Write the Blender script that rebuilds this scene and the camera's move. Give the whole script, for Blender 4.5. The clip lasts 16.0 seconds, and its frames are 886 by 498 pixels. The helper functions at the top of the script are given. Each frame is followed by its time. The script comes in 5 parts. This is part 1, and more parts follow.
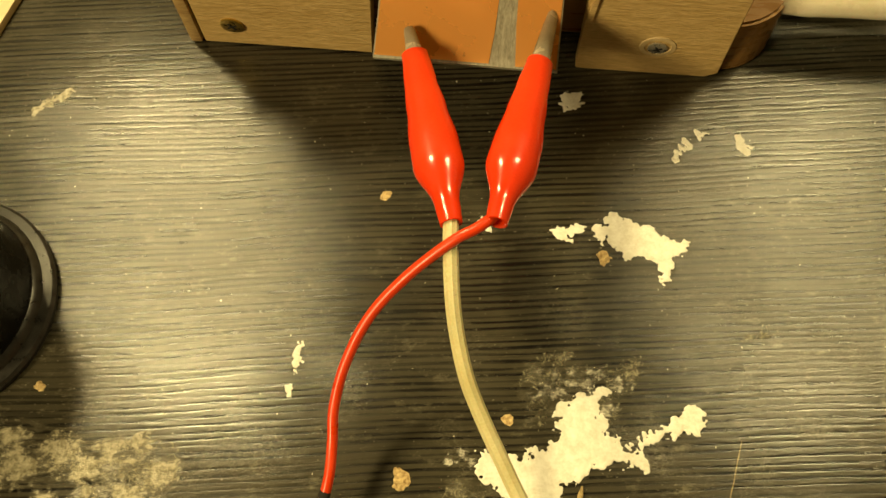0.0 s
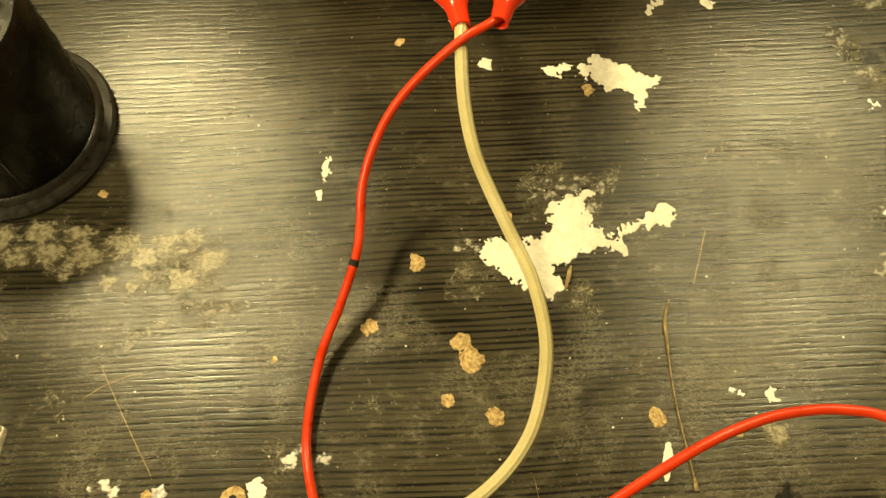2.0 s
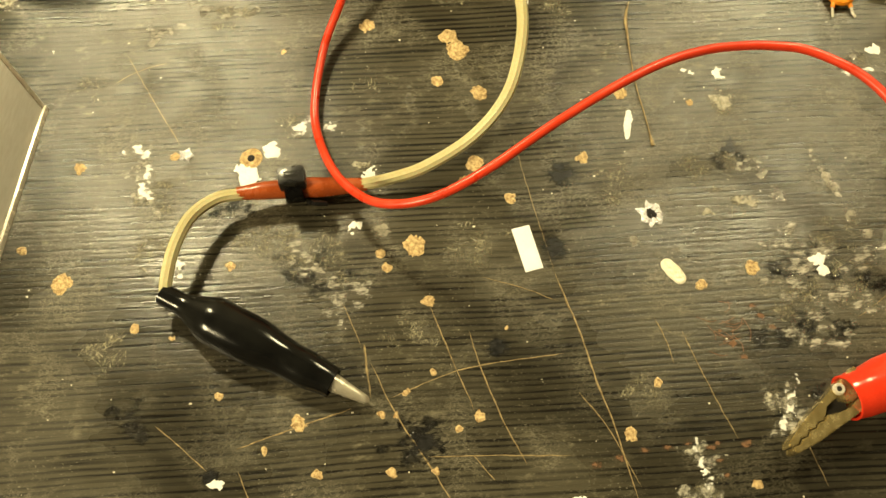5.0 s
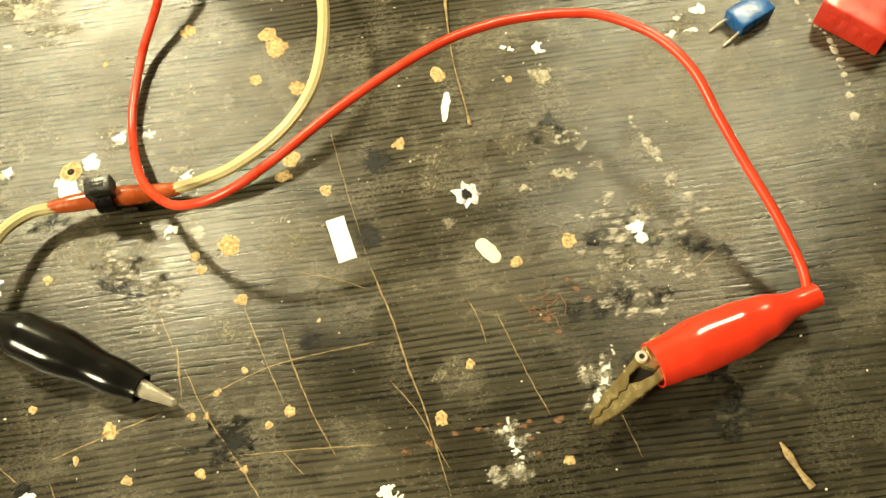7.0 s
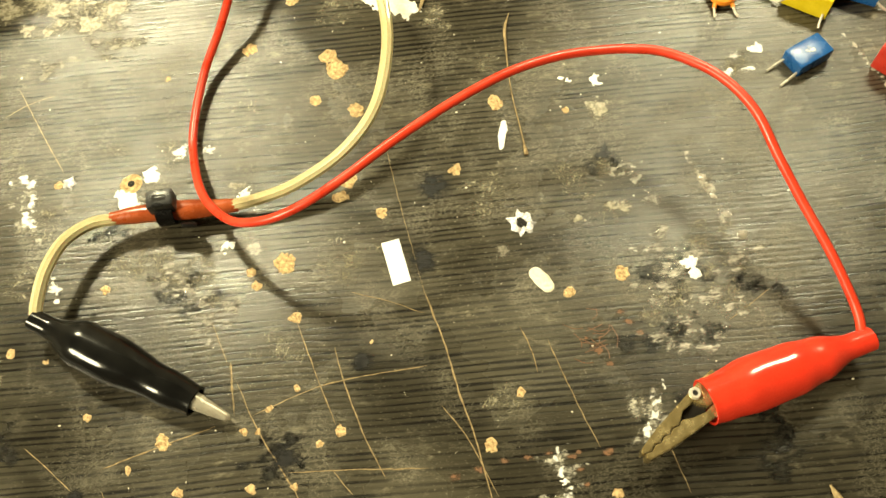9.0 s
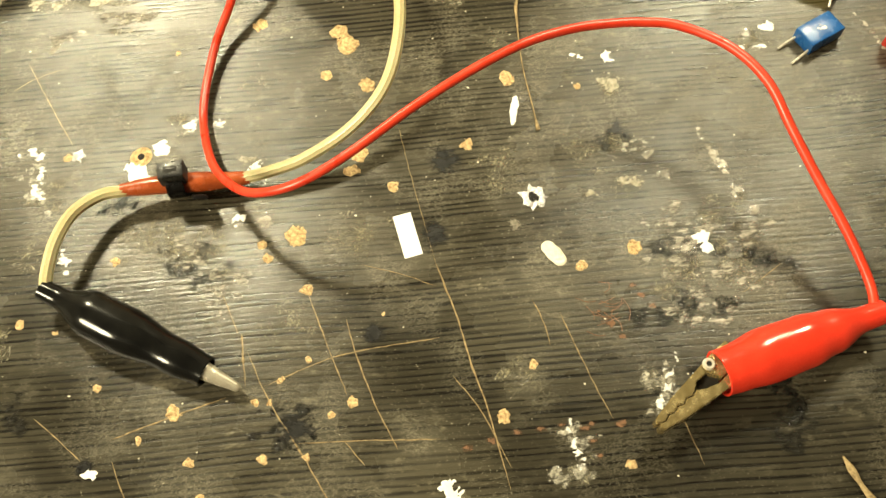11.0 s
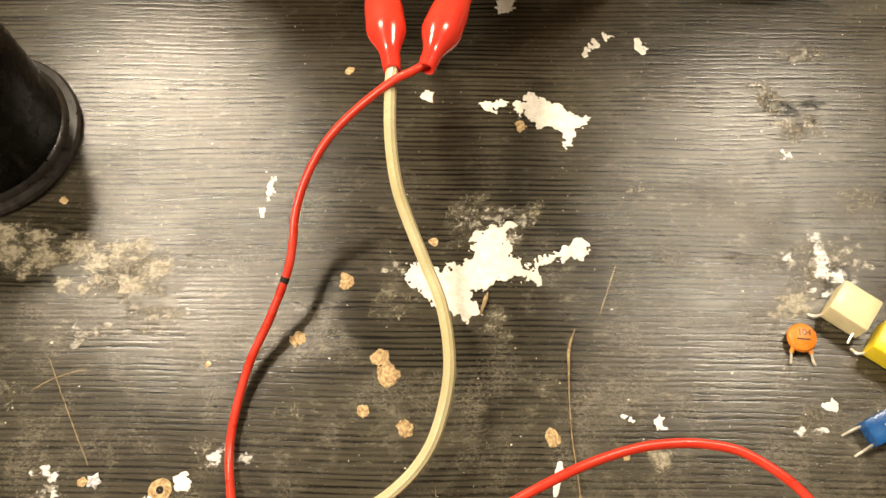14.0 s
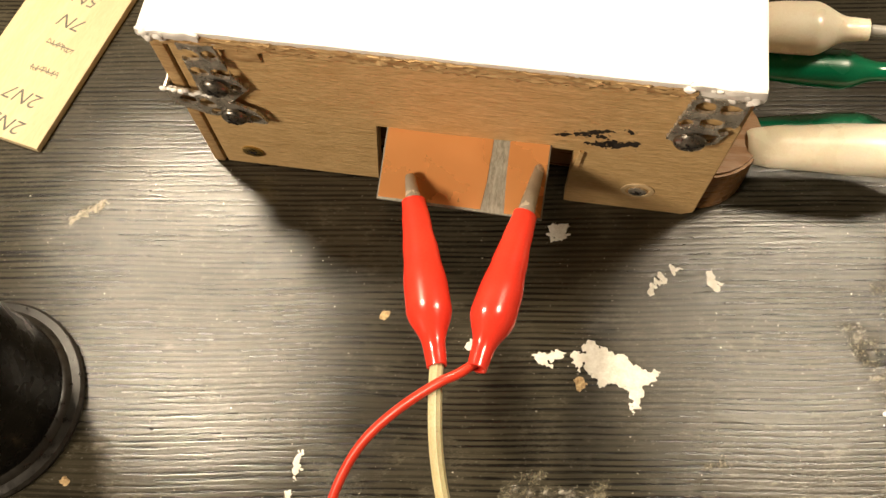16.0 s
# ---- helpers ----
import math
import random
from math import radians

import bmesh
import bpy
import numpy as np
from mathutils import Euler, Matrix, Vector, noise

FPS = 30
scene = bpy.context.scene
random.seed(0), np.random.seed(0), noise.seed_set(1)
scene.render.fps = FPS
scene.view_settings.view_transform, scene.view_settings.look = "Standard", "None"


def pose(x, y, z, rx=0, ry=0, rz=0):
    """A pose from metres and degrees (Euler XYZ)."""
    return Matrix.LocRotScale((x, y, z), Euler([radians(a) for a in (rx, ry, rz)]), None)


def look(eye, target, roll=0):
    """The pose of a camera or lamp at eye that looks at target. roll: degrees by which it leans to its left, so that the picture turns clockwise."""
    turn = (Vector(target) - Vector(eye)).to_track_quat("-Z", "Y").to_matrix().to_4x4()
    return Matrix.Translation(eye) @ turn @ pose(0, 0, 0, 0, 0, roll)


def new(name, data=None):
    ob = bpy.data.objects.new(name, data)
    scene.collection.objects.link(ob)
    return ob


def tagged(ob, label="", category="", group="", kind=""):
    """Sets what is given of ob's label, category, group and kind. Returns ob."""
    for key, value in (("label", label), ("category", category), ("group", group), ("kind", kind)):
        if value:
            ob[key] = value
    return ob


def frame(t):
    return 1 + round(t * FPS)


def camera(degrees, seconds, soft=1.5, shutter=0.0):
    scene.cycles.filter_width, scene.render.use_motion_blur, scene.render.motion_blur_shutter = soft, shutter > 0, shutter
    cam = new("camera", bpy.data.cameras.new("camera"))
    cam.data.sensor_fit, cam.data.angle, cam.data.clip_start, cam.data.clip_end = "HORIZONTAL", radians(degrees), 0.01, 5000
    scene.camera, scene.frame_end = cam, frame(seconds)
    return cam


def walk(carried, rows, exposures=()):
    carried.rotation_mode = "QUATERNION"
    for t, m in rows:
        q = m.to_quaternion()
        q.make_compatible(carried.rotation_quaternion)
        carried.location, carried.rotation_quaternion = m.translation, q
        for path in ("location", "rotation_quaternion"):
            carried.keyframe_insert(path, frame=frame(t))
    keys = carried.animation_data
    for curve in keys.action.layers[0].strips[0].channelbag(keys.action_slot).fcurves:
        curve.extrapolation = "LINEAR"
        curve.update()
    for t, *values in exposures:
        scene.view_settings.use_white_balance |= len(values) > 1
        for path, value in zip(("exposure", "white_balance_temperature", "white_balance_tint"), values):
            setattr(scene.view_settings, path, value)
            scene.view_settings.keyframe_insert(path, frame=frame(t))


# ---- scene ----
cam = camera(53.43, 16.0)
PATH = [
    (0, (0.0032, -0.00273, 0.17088), (-0.0316, 0.7633, -1.6763), -4.88),
    (0.5, (0.00589, 0.0032, 0.17959), (-0.0096, 0.7805, -1.6631), -3.95),
    (1, (0.00343, -0.01605, 0.17863), (-0.0224, 0.8007, -1.6468), -4.07),
    (1.5, (0.0003, -0.03777, 0.18143), (-0.0155, 0.7807, -1.6434), -3.82),
    (2, (-0.00431, -0.05492, 0.1809), (0.0026, 0.7466, -1.6515), -2.22),
    (2.5, (-0.00874, -0.06585, 0.18518), (0.0082, 0.7058, -1.6599), -1.65),
    (3, (-0.01084, -0.08268, 0.1844), (-0.003, 0.6844, -1.6626), -2.11),
    (3.5, (-0.00963, -0.09814, 0.18844), (0.0018, 0.683, -1.6527), -1.82),
    (4, (-0.01398, -0.11078, 0.18409), (0.0131, 0.6694, -1.6573), -1.01),
    (4.5, (-0.01466, -0.11768, 0.18016), (0.0323, 0.6552, -1.6639), 0.04),
    (5, (-0.01173, -0.12586, 0.18), (0.0508, 0.6197, -1.6748), 1.02),
    (5.2, (-0.0039, -0.12977, 0.18151), (0.0594, 0.6104, -1.6754), 1.00),
    (7.3, (0.03762, -0.13331, 0.17505), (0.0146, 0.6504, -1.6649), -9.72),
    (7.5, (0.03796, -0.13253, 0.17494), (0.0156, 0.667, -1.6581), -9.52),
    (8, (0.03712, -0.13237, 0.17586), (-0.0104, 0.6625, -1.6588), -10.32),
    (8.5, (0.03272, -0.13457, 0.17816), (-0.0147, 0.6658, -1.6541), -9.21),
    (9, (0.02799, -0.13092, 0.17885), (-0.018, 0.6718, -1.6524), -8.51),
    (9.2, (0.02685, -0.13005, 0.17768), (-0.0075, 0.684, -1.6488), -7.91),
    (11.3, (0.02328, -0.1367, 0.17543), (-0.0091, 0.6665, -1.6559), -6.98),
    (11.5, (0.02452, -0.13456, 0.17352), (-0.0164, 0.6648, -1.6593), -7.35),
    (12, (0.02503, -0.13453, 0.17086), (-0.0076, 0.6432, -1.6714), -6.83),
    (12.5, (0.02593, -0.11686, 0.18135), (-0.0122, 0.6152, -1.6795), -7.02),
    (13, (0.01719, -0.09222, 0.19268), (0.0357, 0.6937, -1.6463), -1.14),
    (13.5, (0.01524, -0.07421, 0.198), (0.0227, 0.6875, -1.6512), -0.27),
    (14, (0.01559, -0.05257, 0.19932), (-0.0026, 0.7115, -1.6489), -0.75),
    (14.5, (0.01648, -0.03258, 0.19943), (-0.0233, 0.736, -1.6466), -2.21),
    (15, (0.01258, -0.01488, 0.19799), (-0.0475, 0.7705, -1.6404), -3.62),
    (15.5, (0.00996, 0.0008, 0.19633), (-0.0513, 0.7952, -1.6381), -4.05),
    (16, (0.00955, 0.01073, 0.19667), (-0.0633, 0.8237, -1.6292), -4.89),
]
walk(cam, [(t, look(eye, target, roll)) for t, eye, target, roll in PATH],
     exposures=[(0, -0.10, 10400, -10), (2.5, 0.07, 9300, -12), (5.2, 0.38, 7700, -9), (7.3, 0.84, 7100, -9), (9.2, 0.74, 6800, -9), (11.3, 0.78, 6600, -4), (12.5, 0.86, 6200, 4), (13, 0.74, 6250, 8), (14, 0.38, 6300, 12), (16, 0.20, 6450, 12)])

# ---- light: two low desk lamps behind the box, one on each side, and an added soft fill ----
world = bpy.data.worlds.new("room_air")
world.use_nodes = True
world.node_tree.nodes["Background"].inputs[0].default_value = (1.0, 0.86, 0.62, 1)
world.node_tree.nodes["Background"].inputs[1].default_value = 0.015
scene.world = world


def lamp(name, where, watts, size, colour):
    data = bpy.data.lights.new(name, "POINT")
    data.shadow_soft_size, data.energy, data.color = size, watts, colour
    ob = new(name, data)
    ob.location = where
    return ob


lamp("desk_lamp_light", (-0.18, 0.225, 0.36), 6.9, 0.026, (1.0, 0.835, 0.595))
lamp("second_lamp_light", (0.215, 0.195, 0.35), 4.3, 0.04, (1.0, 0.845, 0.61))
# unseen fill at the left, added to brighten the box front and desk
fill_lamp = bpy.data.lights.new("fill_light", "AREA")
fill_lamp.shape, fill_lamp.size, fill_lamp.energy, fill_lamp.color = "DISK", 0.32, 15.5, (1.0, 0.82, 0.60)
new("fill_light", fill_lamp).matrix_world = look((-0.85, -0.5, 0.78), (0, 0.06, 0.02))

# ---- materials ----


def material(name, a, b, rough=0.5, metal=0.0, scale=300.0, stretch=(1, 1, 1), bump=0.2, fine=2500.0, fine_mix=0.35, coat=0.0, cover=None, strings=(), rough_var=0.12, sub=0.0, depth=0.0004, dashes=False):
    """Two colours mixed by a broad and a fine noise, relief and uneven gloss; cover: the share of the surface that is there at all."""
    m = bpy.data.materials.new(name)
    m.use_nodes = True
    nt = m.node_tree
    n, link = nt.nodes, nt.links
    p = n["Principled BSDF"]
    co = n.new("ShaderNodeTexCoord")
    mp = n.new("ShaderNodeMapping")
    mp.inputs["Scale"].default_value = stretch
    link.new(co.outputs["Object"], mp.inputs[0])
    n1, n2 = n.new("ShaderNodeTexNoise"), n.new("ShaderNodeTexNoise")
    n1.inputs["Scale"].default_value, n1.inputs["Detail"].default_value = scale, 5
    n2.inputs["Scale"].default_value, n2.inputs["Detail"].default_value = fine, 3
    for t in (n1, n2):
        link.new(mp.outputs[0], t.inputs["Vector"])
    mix = n.new("ShaderNodeMix")
    mix.inputs[0].default_value = fine_mix
    link.new(n1.outputs[0], mix.inputs[2])
    link.new(n2.outputs[0], mix.inputs[3])
    ramp = n.new("ShaderNodeValToRGB")
    ramp.color_ramp.elements[0].position, ramp.color_ramp.elements[1].position = 0.36, 0.66
    ramp.color_ramp.elements[0].color, ramp.color_ramp.elements[1].color = (*a, 1), (*b, 1)
    link.new(mix.outputs[0], ramp.inputs[0])
    link.new(ramp.outputs[0], p.inputs["Base Color"])
    rr = n.new("ShaderNodeMapRange")
    rr.inputs[1].default_value, rr.inputs[2].default_value = 0.3, 0.7
    rr.inputs[3].default_value, rr.inputs[4].default_value = max(rough - rough_var, 0.03), rough + rough_var
    link.new(n1.outputs[0], rr.inputs[0])
    link.new(rr.outputs[0], p.inputs["Roughness"])
    p.inputs["Metallic"].default_value = metal
    p.inputs["Coat Weight"].default_value = coat
    p.inputs["Subsurface Weight"].default_value = sub
    p.inputs["Subsurface Scale"].default_value = 0.002
    if bump:
        bp = n.new("ShaderNodeBump")
        bp.inputs["Strength"].default_value, bp.inputs["Distance"].default_value = bump, depth
        link.new(mix.outputs[0], bp.inputs["Height"])
        link.new(bp.outputs[0], p.inputs["Normal"])
    if cover is not None:
        out = n["Material Output"]
        clear = n.new("ShaderNodeBsdfTransparent")
        sh = n.new("ShaderNodeMixShader")
        cut = n.new("ShaderNodeMapRange")
        cut.inputs[1].default_value, cut.inputs[2].default_value = 0.5 - 0.08 + (0.5 - cover) * 0.35, 0.5 + 0.08 + (0.5 - cover) * 0.35
        edge = n.new("ShaderNodeAttribute")
        edge.attribute_name = "thick"
        add = n.new("ShaderNodeMath")
        add.operation = "MULTIPLY_ADD"
        link.new(edge.outputs["Fac"], add.inputs[0])
        add.inputs[1].default_value = 0.30
        n3 = n.new("ShaderNodeTexNoise")
        n3.inputs["Scale"].default_value, n3.inputs["Detail"].default_value = 520, 9
        n3.inputs["Roughness"].default_value = 0.8
        mp3 = n.new("ShaderNodeMapping")
        mp3.inputs["Scale"].default_value = (0.6, 1.25, 1)
        if dashes:
            n3.inputs["Scale"].default_value = 900
            mp3.inputs["Scale"].default_value = (0.22, 1.0, 1)
        link.new(co.outputs["Object"], mp3.inputs[0])
        link.new(mp3.outputs[0], n3.inputs["Vector"])
        off = n.new("ShaderNodeMath")
        off.operation = "SUBTRACT"
        link.new(n3.outputs[0], off.inputs[0])
        off.inputs[1].default_value = 0.17
        if strings:
            last = n3.outputs[0]
            for angle, size in zip(strings, (2300, 2900, 2600, 3300)):
                turn = n.new("ShaderNodeMapping")
                turn.vector_type = "TEXTURE"
                turn.inputs["Rotation"].default_value[2] = radians(angle)
                turn.inputs["Scale"].default_value = (5.5, 1, 1)
                link.new(co.outputs["Object"], turn.inputs[0])
                line = n.new("ShaderNodeTexNoise")
                line.inputs["Scale"].default_value, line.inputs["Detail"].default_value, line.inputs["Distortion"].default_value = size, 2, 0.7
                link.new(turn.outputs[0], line.inputs["Vector"])
                thread = n.new("ShaderNodeMapRange")
                thread.inputs[1].default_value, thread.inputs[2].default_value = 0.58, 0.72
                thread.inputs[3].default_value, thread.inputs[4].default_value = 0.0, 0.34
                link.new(line.outputs[0], thread.inputs[0])
                joint = n.new("ShaderNodeMath")
                joint.operation = "ADD"
                link.new(last, joint.inputs[0])
                link.new(thread.outputs[0], joint.inputs[1])
                last = joint.outputs[0]
            n3.inputs["Scale"].default_value = 330
            link.new(last, off.inputs[0])
            off.inputs[1].default_value = 0.22
            cut.inputs[1].default_value, cut.inputs[2].default_value = cut.inputs[1].default_value - 0.06, cut.inputs[2].default_value + 0.12
        link.new(off.outputs[0], add.inputs[2])
        link.new(add.outputs[0], cut.inputs[0])
        link.new(cut.outputs[0], sh.inputs[0])
        link.new(clear.outputs[0], sh.inputs[1])
        link.new(p.outputs[0], sh.inputs[2])
        link.new(sh.outputs[0], out.inputs[0])
    return m


def desk_material():
    """Black-stained wood-grain foil: fine raised grain along x, worn, dusted with pale specks."""
    m = bpy.data.materials.new("black_woodgrain")
    m.use_nodes = True
    nt = m.node_tree
    n, link = nt.nodes, nt.links
    p = n["Principled BSDF"]
    co = n.new("ShaderNodeTexCoord")
    sway = n.new("ShaderNodeTexNoise")
    sway.inputs["Scale"].default_value, sway.inputs["Detail"].default_value = 13, 1
    link.new(co.outputs["Object"], sway.inputs["Vector"])
    lift = n.new("ShaderNodeMapRange")
    lift.inputs[3].default_value, lift.inputs[4].default_value = -0.0020, 0.0020
    link.new(sway.outputs[0], lift.inputs[0])
    shift = n.new("ShaderNodeCombineXYZ")
    link.new(lift.outputs[0], shift.inputs[1])
    bent = n.new("ShaderNodeVectorMath")
    link.new(co.outputs["Object"], bent.inputs[0])
    link.new(shift.outputs[0], bent.inputs[1])

    def tex(scale, stretch, detail=4, rough=0.5, warp=0.0):
        mp = n.new("ShaderNodeMapping")
        mp.inputs["Scale"].default_value = stretch
        link.new(bent.outputs[0], mp.inputs[0])
        t = n.new("ShaderNodeTexNoise")
        t.inputs["Scale"].default_value, t.inputs["Detail"].default_value = scale, detail
        t.inputs["Roughness"].default_value, t.inputs["Distortion"].default_value = rough, warp
        link.new(mp.outputs[0], t.inputs["Vector"])
        return t.outputs[0]

    def ramp(src, lo, hi, a=0.0, b=1.0):
        r = n.new("ShaderNodeMapRange")
        for k, v in enumerate((lo, hi, a, b)):
            r.inputs[k + 1].default_value = v
        link.new(src, r.inputs[0])
        return r.outputs[0]

    def blend(fac, a, b):
        x = n.new("ShaderNodeMix")
        x.data_type = "RGBA"
        for s, v in ((0, fac), (6, a), (7, b)):
            if isinstance(v, tuple):
                x.inputs[s].default_value = (*v, 1)
            else:
                link.new(v, x.inputs[s])
        return x.outputs[2]

    def maths(op, a, b):
        x = n.new("ShaderNodeMath")
        x.operation = op
        for s, v in ((0, a), (1, b)):
            if isinstance(v, float):
                x.inputs[s].default_value = v
            else:
                link.new(v, x.inputs[s])
        return x.outputs[0]

    grain = tex(1250, (0.026, 1, 1), 3, 0.62, 0.05)
    fibre = tex(2400, (0.03, 1, 1), 2, 0.6)
    wear = tex(38, (0.7, 1, 1), 6, 0.62)
    dust = tex(1500, (0.8, 1, 1), 3, 0.6)
    scuff = tex(300, (0.55, 1.3, 1), 9, 0.78)
    broad = tex(9, (1, 1, 1), 2)
    bands = n.new("ShaderNodeTexWave")
    bands.bands_direction = "Y"
    bands.inputs["Scale"].default_value, bands.inputs["Distortion"].default_value = 225, 2.6
    bands.inputs["Detail"].default_value, bands.inputs["Detail Scale"].default_value = 3, 1.3
    bmap = n.new("ShaderNodeMapping")
    bmap.inputs["Scale"].default_value = (0.03, 1, 1)
    link.new(bent.outputs[0], bmap.inputs[0])
    link.new(bmap.outputs[0], bands.inputs["Vector"])
    mixed = maths("ADD", maths("MULTIPLY", bands.outputs["Fac"], 0.22), maths("MULTIPLY", grain, 0.80))
    groove = ramp(mixed, 0.38, 0.56)
    glint = tex(2600, (0.3, 1, 1), 3, 0.75)
    c = blend(groove, (0.005, 0.0044, 0.0032), (0.040, 0.035, 0.023))
    c = blend(maths("MULTIPLY", ramp(wear, 0.46, 0.7), 0.4), c, (0.078, 0.068, 0.045))
    sp = maths("MULTIPLY", ramp(dust, 0.67, 0.72), ramp(broad, 0.3, 0.7, 0.35, 1.0))
    c = blend(maths("MULTIPLY", sp, 0.6), c, (0.42, 0.38, 0.30))
    split = n.new("ShaderNodeSeparateXYZ")
    link.new(co.outputs["Object"], split.inputs[0])
    used = ramp(split.outputs[1], 0.07, -0.03, 0.3, 1.0)
    film = maths("MULTIPLY", ramp(wear, 0.42, 0.58), used)
    sc = maths("MULTIPLY", ramp(scuff, 0.54, 0.64), film)
    c = blend(maths("MULTIPLY", sc, 0.7), c, (0.24, 0.215, 0.15))
    matt = maths("MULTIPLY", maths("MULTIPLY", ramp(tex(15, (1, 1, 1), 4, 0.6), 0.34, 0.62, 0.35, 1.0), ramp(groove, 0.0, 1.0, 0.12, 1.0)), ramp(split.outputs[1], 0.03, -0.05, 0.0, 0.7))
    c = blend(matt, c, (0.082, 0.073, 0.049))
    web = maths("MULTIPLY", ramp(maths("ABSOLUTE", maths("SUBTRACT", tex(900, (0.55, 1, 1), 4, 0.75, 0.3), 0.5), 0.0), 0.010, 0.030, 1.0, 0.0), ramp(tex(60, (1, 1, 1), 3, 0.6), 0.50, 0.60))
    web = maths("MULTIPLY", web, ramp(split.outputs[1], 0.06, -0.02, 0.12, 1.0))
    grit = maths("MULTIPLY", ramp(tex(1900, (0.7, 1, 1), 3, 0.7), 0.62, 0.68), maths("MULTIPLY", ramp(split.outputs[1], 0.03, -0.04), ramp(tex(45, (1, 1, 1), 3, 0.6), 0.42, 0.6)))
    c = blend(maths("MULTIPLY", grit, 0.75), c, (0.34, 0.31, 0.23))
    c = blend(maths("MULTIPLY", web, 0.42), c, (0.30, 0.27, 0.20))
    polish = maths("MULTIPLY", ramp(tex(24, (0.8, 1, 1), 4, 0.6), 0.43, 0.56), ramp(split.outputs[1], -0.02, -0.06))
    dash = maths("MULTIPLY", ramp(tex(1300, (0.09, 1, 1), 3, 0.65), 0.5, 0.66), ramp(polish, 0.0, 1.0, 0.35, 1.0))
    c = blend(maths("MULTIPLY", polish, 0.5), c, (0.006, 0.0055, 0.0045))
    link.new(c, p.inputs["Base Color"])
    dulled = maths("ADD", ramp(wear, 0.35, 0.7, 0.16, 0.25), maths("MULTIPLY", ramp(split.outputs[1], 0.02, -0.06, 0.0, 0.13), ramp(tex(30, (1, 1, 1), 3, 0.6), 0.36, 0.6, 0.35, 1.0)))
    link.new(maths("SUBTRACT", dulled, maths("MULTIPLY", polish, 0.08)), p.inputs["Roughness"])
    p.inputs["Specular IOR Level"].default_value = 0.45
    hgt = maths("ADD", maths("MULTIPLY", groove, 0.5), maths("MULTIPLY", fibre, 0.75))
    hgt = maths("ADD", hgt, maths("MULTIPLY", maths("MULTIPLY", scuff, film), 0.7))
    hgt = maths("ADD", hgt, maths("MULTIPLY", glint, 1.3))
    hgt = maths("ADD", hgt, maths("MULTIPLY", dash, 0.8))
    hgt = maths("ADD", hgt, maths("MULTIPLY", web, 0.9))
    hgt = maths("MULTIPLY", hgt, ramp(split.outputs[1], 0.02, -0.06, 1.0, 1.7))
    bp = n.new("ShaderNodeBump")
    bp.inputs["Strength"].default_value, bp.inputs["Distance"].default_value = 0.135, 0.0005
    link.new(hgt, bp.inputs["Height"])
    link.new(bp.outputs[0], p.inputs["Normal"])
    return m


DESK = desk_material()
PAINT = material("cream_white_paint", (0.62, 0.585, 0.50), (0.82, 0.80, 0.73), 0.45, scale=480, bump=0.9, fine=1800, cover=1.4)
PAINT_SMOOTH = material("smooth_cream_paint", (0.66, 0.60, 0.46), (0.76, 0.71, 0.58), 0.4, scale=380, bump=0.3)
PAINT_WHITE = material("white_paint", (0.72, 0.70, 0.66), (0.85, 0.84, 0.82), 0.4, scale=350, bump=0.6, cover=1.3)
PAINT_BROKEN = material("broken_white_paint", (0.60, 0.58, 0.54), (0.80, 0.79, 0.76), 0.25, scale=500, bump=0.8, cover=0.5)
CHIP = material("raw_chipboard", (0.22, 0.125, 0.045), (0.74, 0.56, 0.30), 0.85, scale=1300, bump=0.9, fine=3200, depth=0.0006)
RESIDUE = material("crinkled_dried_film", (0.06, 0.053, 0.035), (0.26, 0.235, 0.16), 0.22, scale=1100, bump=1.0, fine=3000, cover=0.36, strings=(12, 58, -40, 100), rough_var=0.1, depth=0.0006)
RESIDUE_BRIGHT = material("white_scuffed_film", (0.08, 0.075, 0.058), (0.52, 0.49, 0.41), 0.16, scale=900, bump=1.0, fine=2600, cover=0.34, rough_var=0.1, depth=0.0006)
# dark glossy film; its pale colour paints in the white specular dashes
GLINT_FILM = material("film_with_painted_glints", (0.04, 0.037, 0.03), (0.50, 0.47, 0.40), 0.10, scale=1400, stretch=(0.3, 1, 1), bump=1.0, fine=3600, cover=0.40, rough_var=0.08, depth=0.0006, dashes=True)
BLACK_FILM = material("glossy_black_film", (0.003, 0.003, 0.003), (0.03, 0.028, 0.022), 0.16, scale=900, bump=0.6, fine=2600, cover=0.5, rough_var=0.08, depth=0.0006)
RESIDUE_TAN = material("tan_dried_residue", (0.13, 0.115, 0.075), (0.42, 0.38, 0.28), 0.28, scale=800, bump=0.8, cover=0.62)
GLUE = material("clear_glossy_glue", (0.10, 0.09, 0.07), (0.34, 0.31, 0.25), 0.12, scale=500, bump=0.5, cover=0.5, rough_var=0.06)
BEAD = material("milky_glue_bead", (0.22, 0.20, 0.155), (0.52, 0.49, 0.42), 0.12, scale=700, bump=0.6, rough_var=0.06)
SCORCH = material("black_scorch", (0.004, 0.004, 0.004), (0.010, 0.009, 0.008), 0.4, scale=600, bump=0.4, cover=0.5)
SCRATCH = material("bare_fibre_scratch", (0.13, 0.085, 0.035), (0.40, 0.30, 0.155), 0.8, scale=900, bump=0.5)
RUST = material("rust_stain", (0.09, 0.045, 0.02), (0.17, 0.085, 0.04), 0.7, scale=900, bump=0.3, cover=0.5)
RUST_LINE = material("rust_brown_scratch", (0.11, 0.045, 0.018), (0.22, 0.10, 0.045), 0.7, scale=900, bump=0.3)
DARK = material("dark_hole", (0.004, 0.003, 0.002), (0.012, 0.010, 0.008), 0.9, bump=0)
